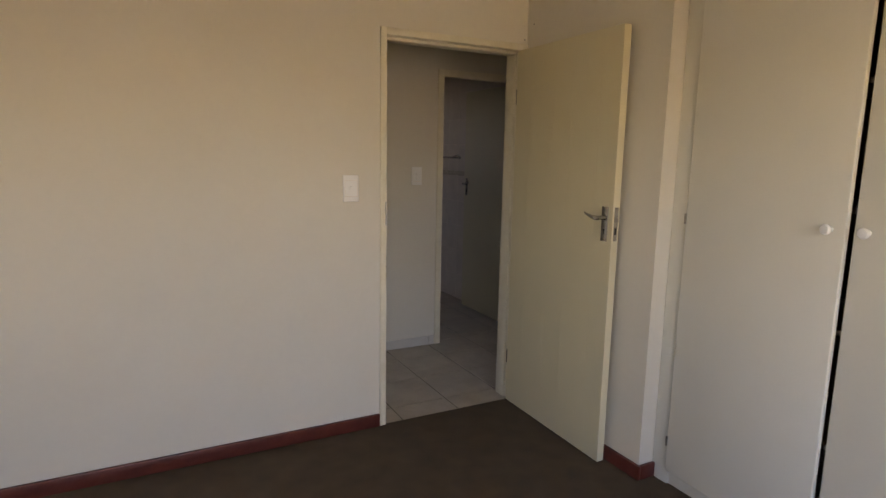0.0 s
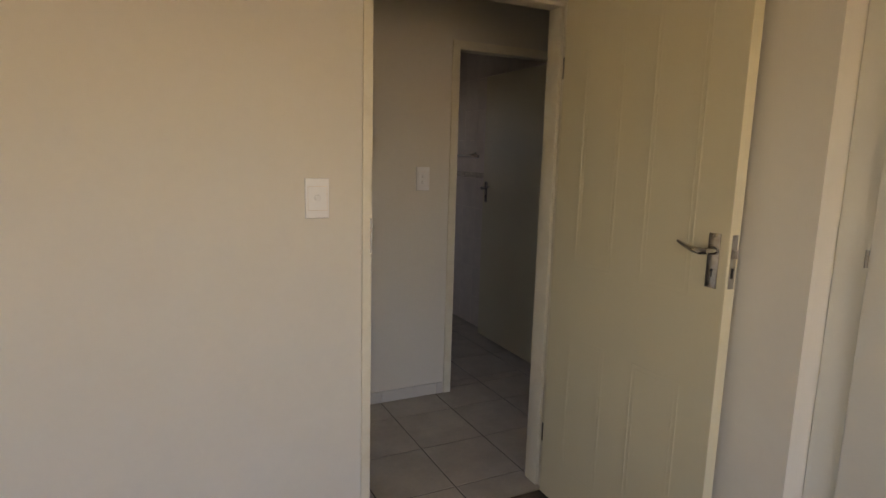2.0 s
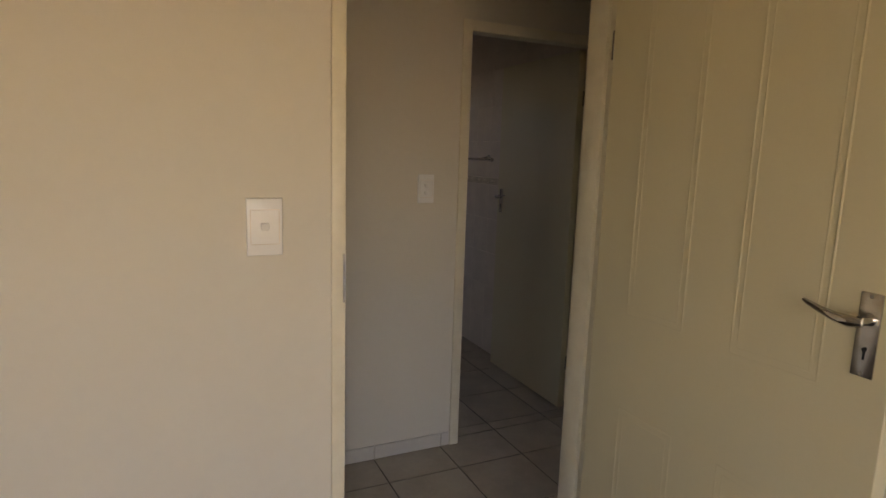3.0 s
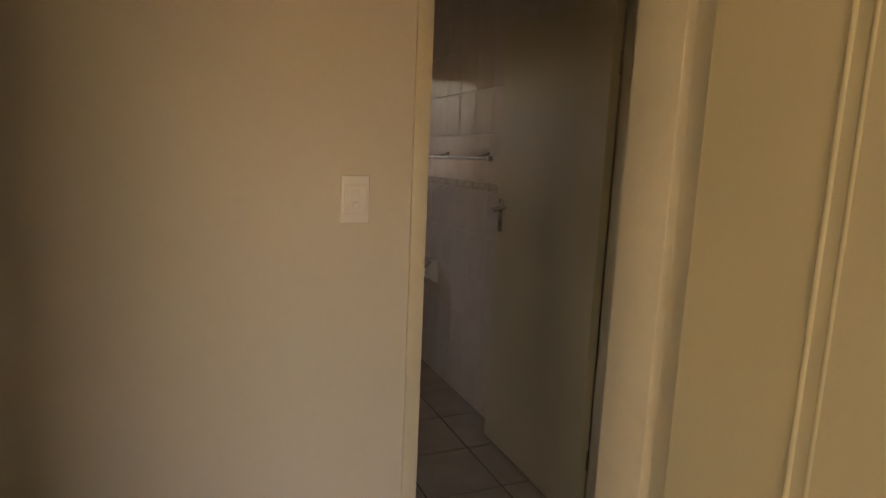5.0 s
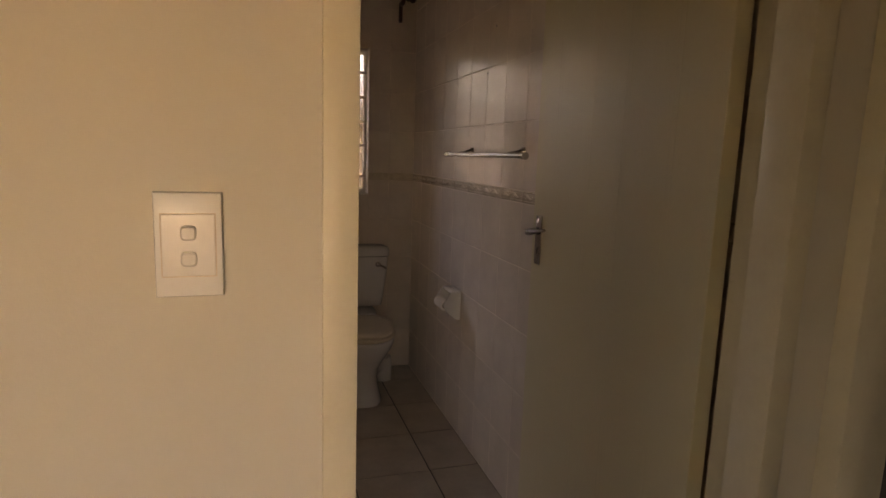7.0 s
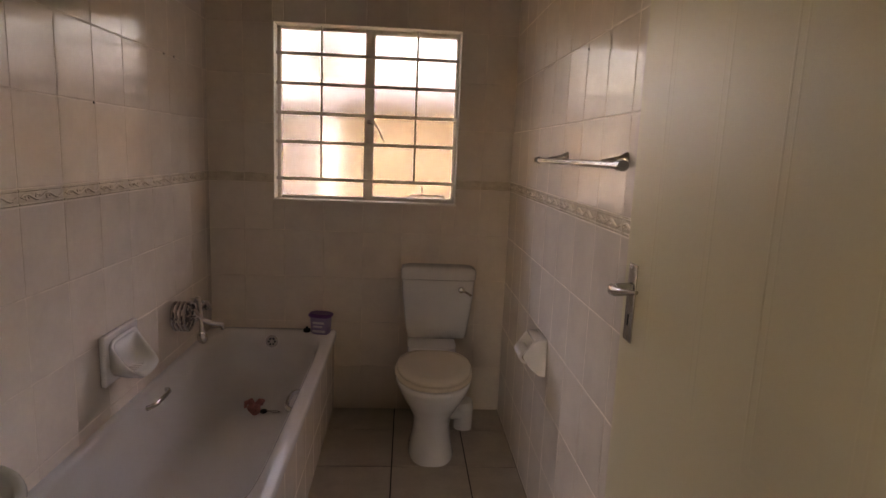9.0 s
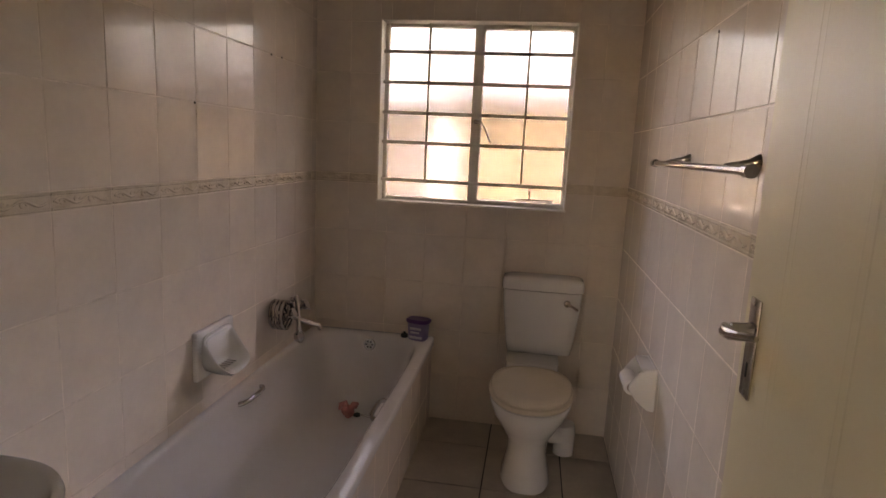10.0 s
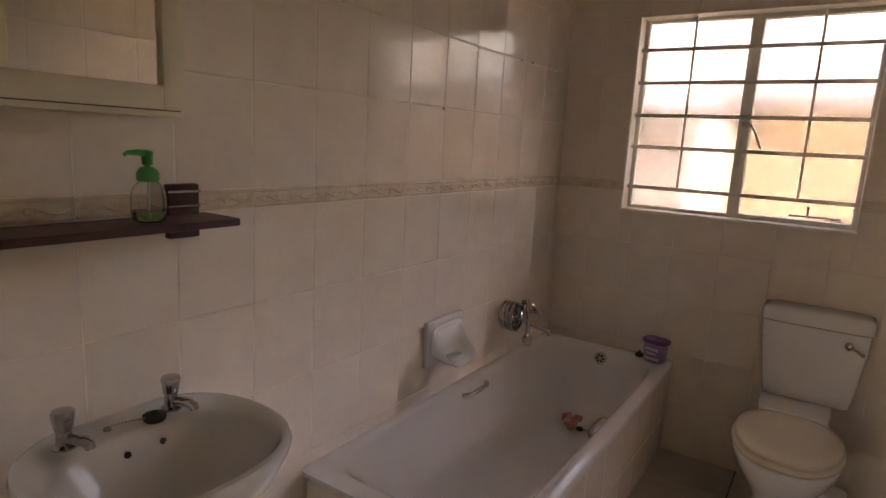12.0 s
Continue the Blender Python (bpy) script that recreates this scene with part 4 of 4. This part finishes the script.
# ---- basin corner ----
basin = thing("washbasin", "white ceramic pedestal washbasin with two taps", "washbasin", pose(0, 0.102, 0) @ Matrix.Diagonal((1, 1, 0.979, 1)))
SY, SZ = 1.660, 0.855
turnz = lambda cx, cy, rx, ry, z, n, back: [(max(XL + back, x), y, z) for x, y, z in oval(cx, cy, rx * 0.95, ry * 0.885, z, n, 72)]
bm = bmesh.new()
loft(bm, [turnz(XL + 0.12, SY, 0.10, 0.14, 0.64, 2.4, 0.001), turnz(XL + 0.16, SY, 0.17, 0.20, 0.70, 2.4, 0.001), turnz(XL + 0.19, SY, 0.215, 0.252, 0.78, 2.4, 0.001), turnz(XL + 0.20, SY, 0.225, 0.268, 0.825, 2.4, 0.001),
          turnz(XL + 0.20, SY, 0.230, 0.272, 0.845, 2.4, 0.001), turnz(XL + 0.20, SY, 0.226, 0.268, 0.856, 2.4, 0.003), turnz(XL + 0.20, SY, 0.215, 0.257, 0.858, 2.4, 0.008),
          turnz(XL + 0.205, SY, 0.205, 0.247, 0.852, 2.4, 0.014), turnz(XL + 0.235, SY, 0.172, 0.236, 0.848, 2.3, 0.085), turnz(XL + 0.24, SY, 0.160, 0.225, 0.832, 2.2, 0.095),
          turnz(XL + 0.245, SY, 0.145, 0.20, 0.79, 2.2, 0.105), turnz(XL + 0.245, SY, 0.115, 0.15, 0.745, 2.1, 0.12), turnz(XL + 0.245, SY, 0.07, 0.08, 0.722, 2.0, 0.15), turnz(XL + 0.245, SY, 0.022, 0.022, 0.716, 2.0, 0.15)], caps=(True, True))
bowl = part("bowl", bm, CERAMIC, basin, angle=60)
bm = bmesh.new()
loft(bm, [oval(XL + 0.13, SY, 0.085, 0.095, 0.0, 2.6, 40), oval(XL + 0.13, SY, 0.075, 0.085, 0.05, 2.6, 40), oval(XL + 0.12, SY, 0.065, 0.075, 0.4, 2.6, 40), oval(XL + 0.12, SY, 0.085, 0.10, 0.66, 2.6, 40)])
part("pedestal", bm, CERAMIC, basin, angle=60)
part("waste", turned(bmesh.new(), [(0.024, 0), (0.024, 0.003), (0.016, 0.005), (0.008, 0.002)], pose(XL + 0.245, SY, 0.716)), CHROME, bowl, "chrome waste")
for dy in (-0.03, 0.045):
    part("overflow_hole", turned(bmesh.new(), [(0.007, 0), (0.007, 0.003)], pose(XL + 0.1035, SY + dy + 0.012, 0.806, 0, 78), 14), DARK_HOLE, bowl)


def pillar_tap(y):
    t = thing("pillar_tap", "chrome pillar tap standing on the washbasin", "tap", pose(XL + 0.062, y + 0.102, SZ - 0.022, 0, 0, 28), "basin taps")
    part("tap_body", turned(bmesh.new(), [(0.022, 0), (0.022, 0.004), (0.015, 0.009), (0.0135, 0.03), (0.012, 0.038)]), CHROME, t)
    part("spout", tube(bmesh.new(), [(0.0, 0, 0.015), (0.024, 0.0, 0.018), (0.043, 0.0, 0.017), (0.052, 0, 0.011), (0.054, 0, 0.003)], [0.012, 0.0115, 0.011, 0.0105, 0.0095], 16), CHROME, t)
    bm = bmesh.new()
    loft(bm, [[(r * (1 + 0.035 * math.cos(8 * a)) * math.cos(a), r * (1 + 0.035 * math.cos(8 * a)) * math.sin(a), z) for a in [2 * math.pi * i / 48 for i in range(48)]]
              for r, z in ((0.013, 0.034), (0.016, 0.040), (0.0195, 0.064), (0.0205, 0.070), (0.0185, 0.075), (0.006, 0.077))])
    part("tap_head", bm, CHROME, t, "ribbed chrome tap head", angle=50)
    return t


pillar_tap(1.546)
pillar_tap(1.764)
plug = thing("basin_plug", "black rubber basin plug on its bead chain", "plug", pose(0, 0.102, -0.018))
part("stopper", turned(bmesh.new(), [(0.021, 0), (0.023, 0.004), (0.024, 0.012), (0.012, 0.015), (0.005, 0.021)], pose(XL + 0.085, 1.712, SZ - 0.004), 20), BLACK_RUBBER, plug)
bm = bmesh.new()
for k in range(16):
    u = k / 15
    bmesh.ops.create_uvsphere(bm, u_segments=8, v_segments=6, radius=0.0022,
                              matrix=Matrix.Translation((XL + 0.085 - 0.03 * u + 0.012 * math.sin(3 * u), 1.705 - 0.075 * u, SZ + 0.003 + 0.008 * math.sin(3.1 * u))))
part("chain", bm, STEEL, plug)
part("chain_stay", turned(bmesh.new(), [(0.008, 0), (0.008, 0.003), (0.004, 0.007)], pose(XL + 0.056, 1.628, SZ - 0.004), 14), STEEL, plug)

# cabinet with a mirror door
cab = thing("mirror_cabinet", "cream bathroom cabinet with a mirror door above the basin", "cabinet", pose(0, 0.092, 0.017))
part("body", box(bmesh.new(), XL + 0.001, XL + 0.103, 1.215, 1.798, 1.448, 2.05, bevel=0.002), CABINET, cab)
door = part("door", boxes((XL + 0.1045, XL + 0.108, 1.219, 1.785, 1.462, 2.044)), CABINET, cab)
for y0, y1, z0, z1 in ((1.218, 1.262, 1.461, 2.045), (1.742, 1.786, 1.461, 2.045), (1.262, 1.742, 1.461, 1.506), (1.262, 1.742, 2.0, 2.045)):
    part("door_rail", boxes((XL + 0.107, XL + 0.125, y0, y1, z0, z1), bevel=0.002), CABINET, door)
part("mirror", boxes((XL + 0.109, XL + 0.114, 1.258, 1.735, 1.502, 2.004)), MIRROR, door, "framed mirror pane")
# Dark wood strips painted in for the shadow in the gap round the door.
part("door_gap", boxes((XL + 0.103, XL + 0.1052, 1.219, 1.787, 1.4592, 1.4615), (XL + 0.103, XL + 0.1052, 1.7865, 1.788, 1.4615, 2.045)), DARK_WOOD, cab, "dark strip that paints the shadow gap round the door")

# dark wooden shelf
shelf = thing("wooden_shelf", "dark wooden wall shelf below the mirror cabinet", "shelf", pose(0, 0.104, 0.008))
part("board", box(bmesh.new(), XL + 0.001, XL + 0.130, 1.30, 1.897, 1.231, 1.248, bevel=0.003), DARK_WOOD, shelf)
br = part("bracket", box(bmesh.new(), XL + 0.001, XL + 0.022, 1.795, 1.868, 1.196, 1.316, bevel=0.003), DARK_WOOD, shelf)
for z in (1.267, 1.300):
    part("chrome_strip", boxes((XL + 0.022, XL + 0.025, 1.793, 1.870, z - 0.003, z + 0.003), bevel=0.001), CHROME, br)
part("bracket", box(bmesh.new(), XL + 0.001, XL + 0.022, 1.35, 1.423, 1.196, 1.316, bevel=0.003), DARK_WOOD, shelf)

# soap pump bottle
pump = thing("soap_bottle", "clear soap bottle with a green pump and a little green soap", "soap bottle", pose(XL + 0.075, 1.824, 1.2565))
bm = bmesh.new()
loft(bm, [oval(0, 0, 0.024, 0.024, 0.0), oval(0, 0, 0.030, 0.030, 0.004), oval(0, 0, 0.0335, 0.0335, 0.022), oval(0, 0, 0.034, 0.034, 0.045), oval(0, 0, 0.030, 0.030, 0.066), oval(0, 0, 0.020, 0.020, 0.078), oval(0, 0, 0.016, 0.016, 0.084),
          oval(0, 0, 0.0148, 0.0148, 0.084), oval(0, 0, 0.0188, 0.0188, 0.0775), oval(0, 0, 0.0288, 0.0288, 0.0655), oval(0, 0, 0.0328, 0.0328, 0.045), oval(0, 0, 0.0323, 0.0323, 0.022), oval(0, 0, 0.0288, 0.0288, 0.0052), oval(0, 0, 0.023, 0.023, 0.0015)])
bo = part("bottle", bm, BOTTLE, pump, angle=80)
bm = bmesh.new()
loft(bm, [oval(0, 0, 0.022, 0.022, 0.002), oval(0, 0, 0.0285, 0.0285, 0.006), oval(0, 0, 0.0315, 0.0315, 0.021), oval(0, 0, 0.0315, 0.0315, 0.0225)])
part("soap", bm, SOAP, pump, "shallow layer of green soap", angle=80)
part("collar", turned(bmesh.new(), [(0.017, 0.080), (0.0215, 0.083), (0.0215, 0.098), (0.016, 0.106), (0.010, 0.110)]), GREEN, pump, "green screw collar")
bm = turned(bmesh.new(), [(0.0055, 0.105), (0.0055, 0.112), (0.010, 0.114), (0.011, 0.132), (0.012, 0.139), (0.008, 0.142)])
part("pump_head", bm, GREEN, pump)
part("nozzle", tube(bmesh.new(), [(0, 0.0, 0.136), (0.004, -0.025, 0.138), (0.006, -0.042, 0.137), (0.007, -0.049, 0.133)], [0.0075, 0.006, 0.0045, 0.004], 12), GREEN, pump, "green spout")
part("dip_tube", tube(bmesh.new(), [(0, 0, 0.012), (0.002, 0, 0.085)], 0.0028, 8), WHITE_PLASTIC, pump)

# plugged screw holes in the tiles
for x, y, z, turn in ((XL, 2.969, 1.564, 90), (XL, 3.554, 1.811, 90), (XL, 3.66, 1.815, 90), (XR, 2.82, 1.79, -90), (XR, 2.74, 1.975, -90)):
    tagged(part("wall_plug", turned(bmesh.new(), [(0.0042, -0.004), (0.0042, 0.0016), (0.002, 0.002)], pose(x, y, z, 0, turn), 10), DARK_HOLE),
           "small dark screw hole plug in the wall tiles", "wall plug", "old fixing holes")


# ---- pieces: tiles of walls and floors ----
def tile_mesh(name, w, h, mat, thick=0.008, edge=0.0032, sag=0.0010):
    """A tile of w by h in x and y, its rounded face at z = 0, its back under it."""
    bm = bmesh.new()
    rect = lambda d, z: [(d, d, z), (w - d, d, z), (w - d, h - d, z), (d, h - d, z)]
    loft(bm, [rect(0, -thick), rect(0, -sag * 1.8), rect(edge * 0.45, -sag * 0.45), rect(edge, 0)], caps=(False, True))
    return mesh_of(name, bm, mat, angle=2)


MESHES = {}


def piece(name, w, h, mat, m, parent, tile=tile_mesh):
    key = (name, round(w, 4), round(h, 4), mat.name)
    if key not in MESHES:
        MESHES[key] = tile(name, w, h, mat)
    ob = new(name, MESHES[key])
    ob.parent = parent
    ob.matrix_basis = m
    return ob


def frieze_mesh(name, w, h, mat):
    """A border tile with two cords and a raised scroll."""
    bm = bmesh.new()
    rect = lambda d, z: [(d, d, z), (w - d, d, z), (w - d, h - d, z), (d, h - d, z)]
    loft(bm, [rect(0, -0.008), rect(0, -0.001), rect(0.0015, 0.0)], caps=(False, True))
    for y in (0.0055, h - 0.0055):
        tube(bm, [(0.001, y, 0.0), (w - 0.001, y, 0.0)], 0.0030, 6)
    if w > 0.12:
        n = 22
        pts = [(0.008 + (w - 0.016) * k / n, h / 2 + (h / 2 - 0.016) * math.sin(4 * math.pi * k / n), 0.0005) for k in range(n + 1)]
        tube(bm, pts, [0.0026 + 0.0018 * abs(math.sin(2 * math.pi * k / n)) for k in range(n + 1)], 5)
        for c, s in ((0.25, 1), (0.75, 1), (0.5, -1), (0.02, -1)):
            cx = 0.008 + (w - 0.016) * (c - 0.125 + 0.0)
            cx = min(max(cx, 0.02), w - 0.02)
            spiral = [(cx + (0.010 - 0.0012 * k) * math.cos(0.75 * k) * 1.25, h / 2 - 0.0035 * s + (0.010 - 0.0012 * k) * math.sin(0.75 * k) * s, 0.0006) for k in range(8)]
            tube(bm, spiral, 0.0027, 5)
    return mesh_of(name, bm, mat, angle=50)


def tile_wall(parent, origin, along, out, a0, a1, phase, cut=None, top=CEIL - 0.004, gap=0.0019):
    """Tiles a wall from a0 to a1 along it; phase: one upright joint; cut: an opening (a0, a1, z0, z1)."""
    along, out = Vector(along), Vector(out)
    up = Vector((0, 0, 1))
    xs = [a0] + [phase + 0.209 * k for k in range(-20, 21) if a0 + 0.012 < phase + 0.209 * k < a1 - 0.012] + [a1]
    zs = [(0.0, 0.252), (0.252, 0.503), (0.503, 0.754), (0.754, 1.006), (1.006, 1.257), (1.257, 1.306), (1.306, 1.567), (1.567, 1.812), (1.812, 2.062), (2.062, 2.312), (2.312, top)]
    flip = along.cross(up).dot(out) < 0
    for u0, u1 in zip(xs, xs[1:]):
        for z0, z1 in zs:
            spans = [(u0, u1, z0, z1)]
            if cut and u0 < cut[1] and u1 > cut[0] and z0 < cut[3] and z1 > cut[2]:
                spans = []
                if u0 < cut[0] - 0.008:
                    spans.append((u0, cut[0], z0, z1))
                if u1 > cut[1] + 0.008:
                    spans.append((cut[1], u1, z0, z1))
                m0, m1 = max(u0, cut[0]), min(u1, cut[1])
                if z0 < cut[2] - 0.008:
                    spans.append((m0, m1, z0, cut[2]))
                if z1 > cut[3] + 0.008:
                    spans.append((m0, m1, cut[3], z1))
            for b0, b1, c0, c1 in spans:
                w, h = b1 - b0 - gap, c1 - c0 - gap
                if w < 0.006 or h < 0.006:
                    continue
                jig = 0.0004 * math.sin(b0 * 91 + c0 * 57)
                p = Vector(origin) + along * ((b1 if flip else b0) + (-gap if flip else gap) / 2) + up * (c0 + gap / 2) + out * (0.0 + jig)
                ax = -along if flip else along
                m = Matrix.Translation(p) @ Matrix((ax, up, out)).transposed().to_4x4()
                border = z1 - z0 < 0.06
                piece("border_tile" if border else "tile", w, h, FRIEZE_TILE if border else WALL_TILE, m, parent, frieze_mesh if border else tile_mesh)


named = bpy.data.objects
tile_wall(named["wall_bathroom_west"], (XL, 0, 0), (0, 1, 0), (1, 0, 0), BATH_Y, YW, 2.556)
tile_wall(named["wall_bathroom_east"], (XR, 0, 0), (0, 1, 0), (-1, 0, 0), BATH_Y, YW, 2.820)
tile_wall(named["wall_bathroom_north"], (0, YW, 0), (1, 0, 0), (0, -1, 0), XL, XR, 0.576, (WX0, WX1, WZ0 - 0.006, WZ1))
tile_wall(named["wall_bathroom_south"], (0, BATH_Y + 0.006, 0), (1, 0, 0), (0, 1, 0), XL, XR, 0.600, (0.880, XR, 0, 2.082))

# tiles on the bath's side and end
side = bath
for k in range(9):
    y0, y1 = BYN + 0.03 + 0.204 * k, min(BYN + 0.03 + 0.204 * (k + 1), YW - 0.004)
    if y1 - y0 < 0.02:
        continue
    for z0, z1 in ((0.0, 0.182), (0.182, RIM - 0.037)):
        m = Matrix.Translation((BX1 - 0.014, y0, z0)) @ Matrix(((0, 1, 0), (0, 0, 1), (1, 0, 0))).transposed().to_4x4()
        piece("tile", y1 - y0 - 0.0035, z1 - z0 - 0.003, WALL_TILE, m, bath)
for k in range(4):
    x0, x1 = XL + 0.01 + 0.166 * k, XL + 0.01 + 0.166 * (k + 1)
    for z0, z1 in ((0.0, 0.182), (0.182, RIM - 0.037)):
        m = Matrix.Translation((x0, BYN + 0.014, z0)) @ Matrix(((1, 0, 0), (0, 0, 1), (0, -1, 0))).transposed().to_4x4()
        piece("tile", x1 - x0 - 0.0035, z1 - z0 - 0.003, WALL_TILE, m, bath)

# floor tiles, one field through the passage and the bathroom
xs = [0.487 + 0.352 * k for k in range(-7, 6)]
ys = [0.177 + 0.3645 * k for k in range(-1, 12)]


def floor_tile(x0, x1, y0, y1):
    if x1 - x0 > 0.02 and y1 - y0 > 0.02:
        g = 0.006
        tilt = pose(0, 0, 0, 0.06 * math.sin(x0 * 31 + y0 * 17), 0.06 * math.sin(x0 * 13 + y0 * 37), 0)
        piece("floor_tile", x1 - x0 - g, y1 - y0 - g, FLOOR_TILE, Matrix.Translation((x0 + g / 2, y0 + g / 2, 0)) @ tilt, floor_hall)


for x0, x1 in zip(xs, xs[1:]):
    for y0, y1 in zip(ys, ys[1:]):
        if y0 < HALL_Y + 0.05:
            floor_tile(max(x0, -1.7), min(x1, 1.97), max(y0, 0.004), min(y1, HALL_Y + 0.055))
        if y1 > HALL_Y + 0.07:
            floor_tile(max(x0, XL), min(x1, XR), max(y0, HALL_Y + 0.055), min(y1, YW))

# tile skirting of the passage
base = tagged(new("baseboard_hall"), "pale ceramic tile skirting of the passage", "baseboard", kind="structure")
cuts = [-1.7] + [x for x in xs if -1.68 < x < 0.85] + [0.838, 0.884]
for x0, x1 in zip(sorted(set(cuts)), sorted(set(cuts))[1:]):
    if x1 - x0 > 0.01:
        m = Matrix.Translation((x0 + 0.0025, HALL_Y - 0.009, 0.002)) @ Matrix(((1, 0, 0), (0, 0, 1), (0, -1, 0))).transposed().to_4x4()
        piece("skirting_tile", x1 - x0 - 0.005, 0.068, SKIRT_TILE, m, base)
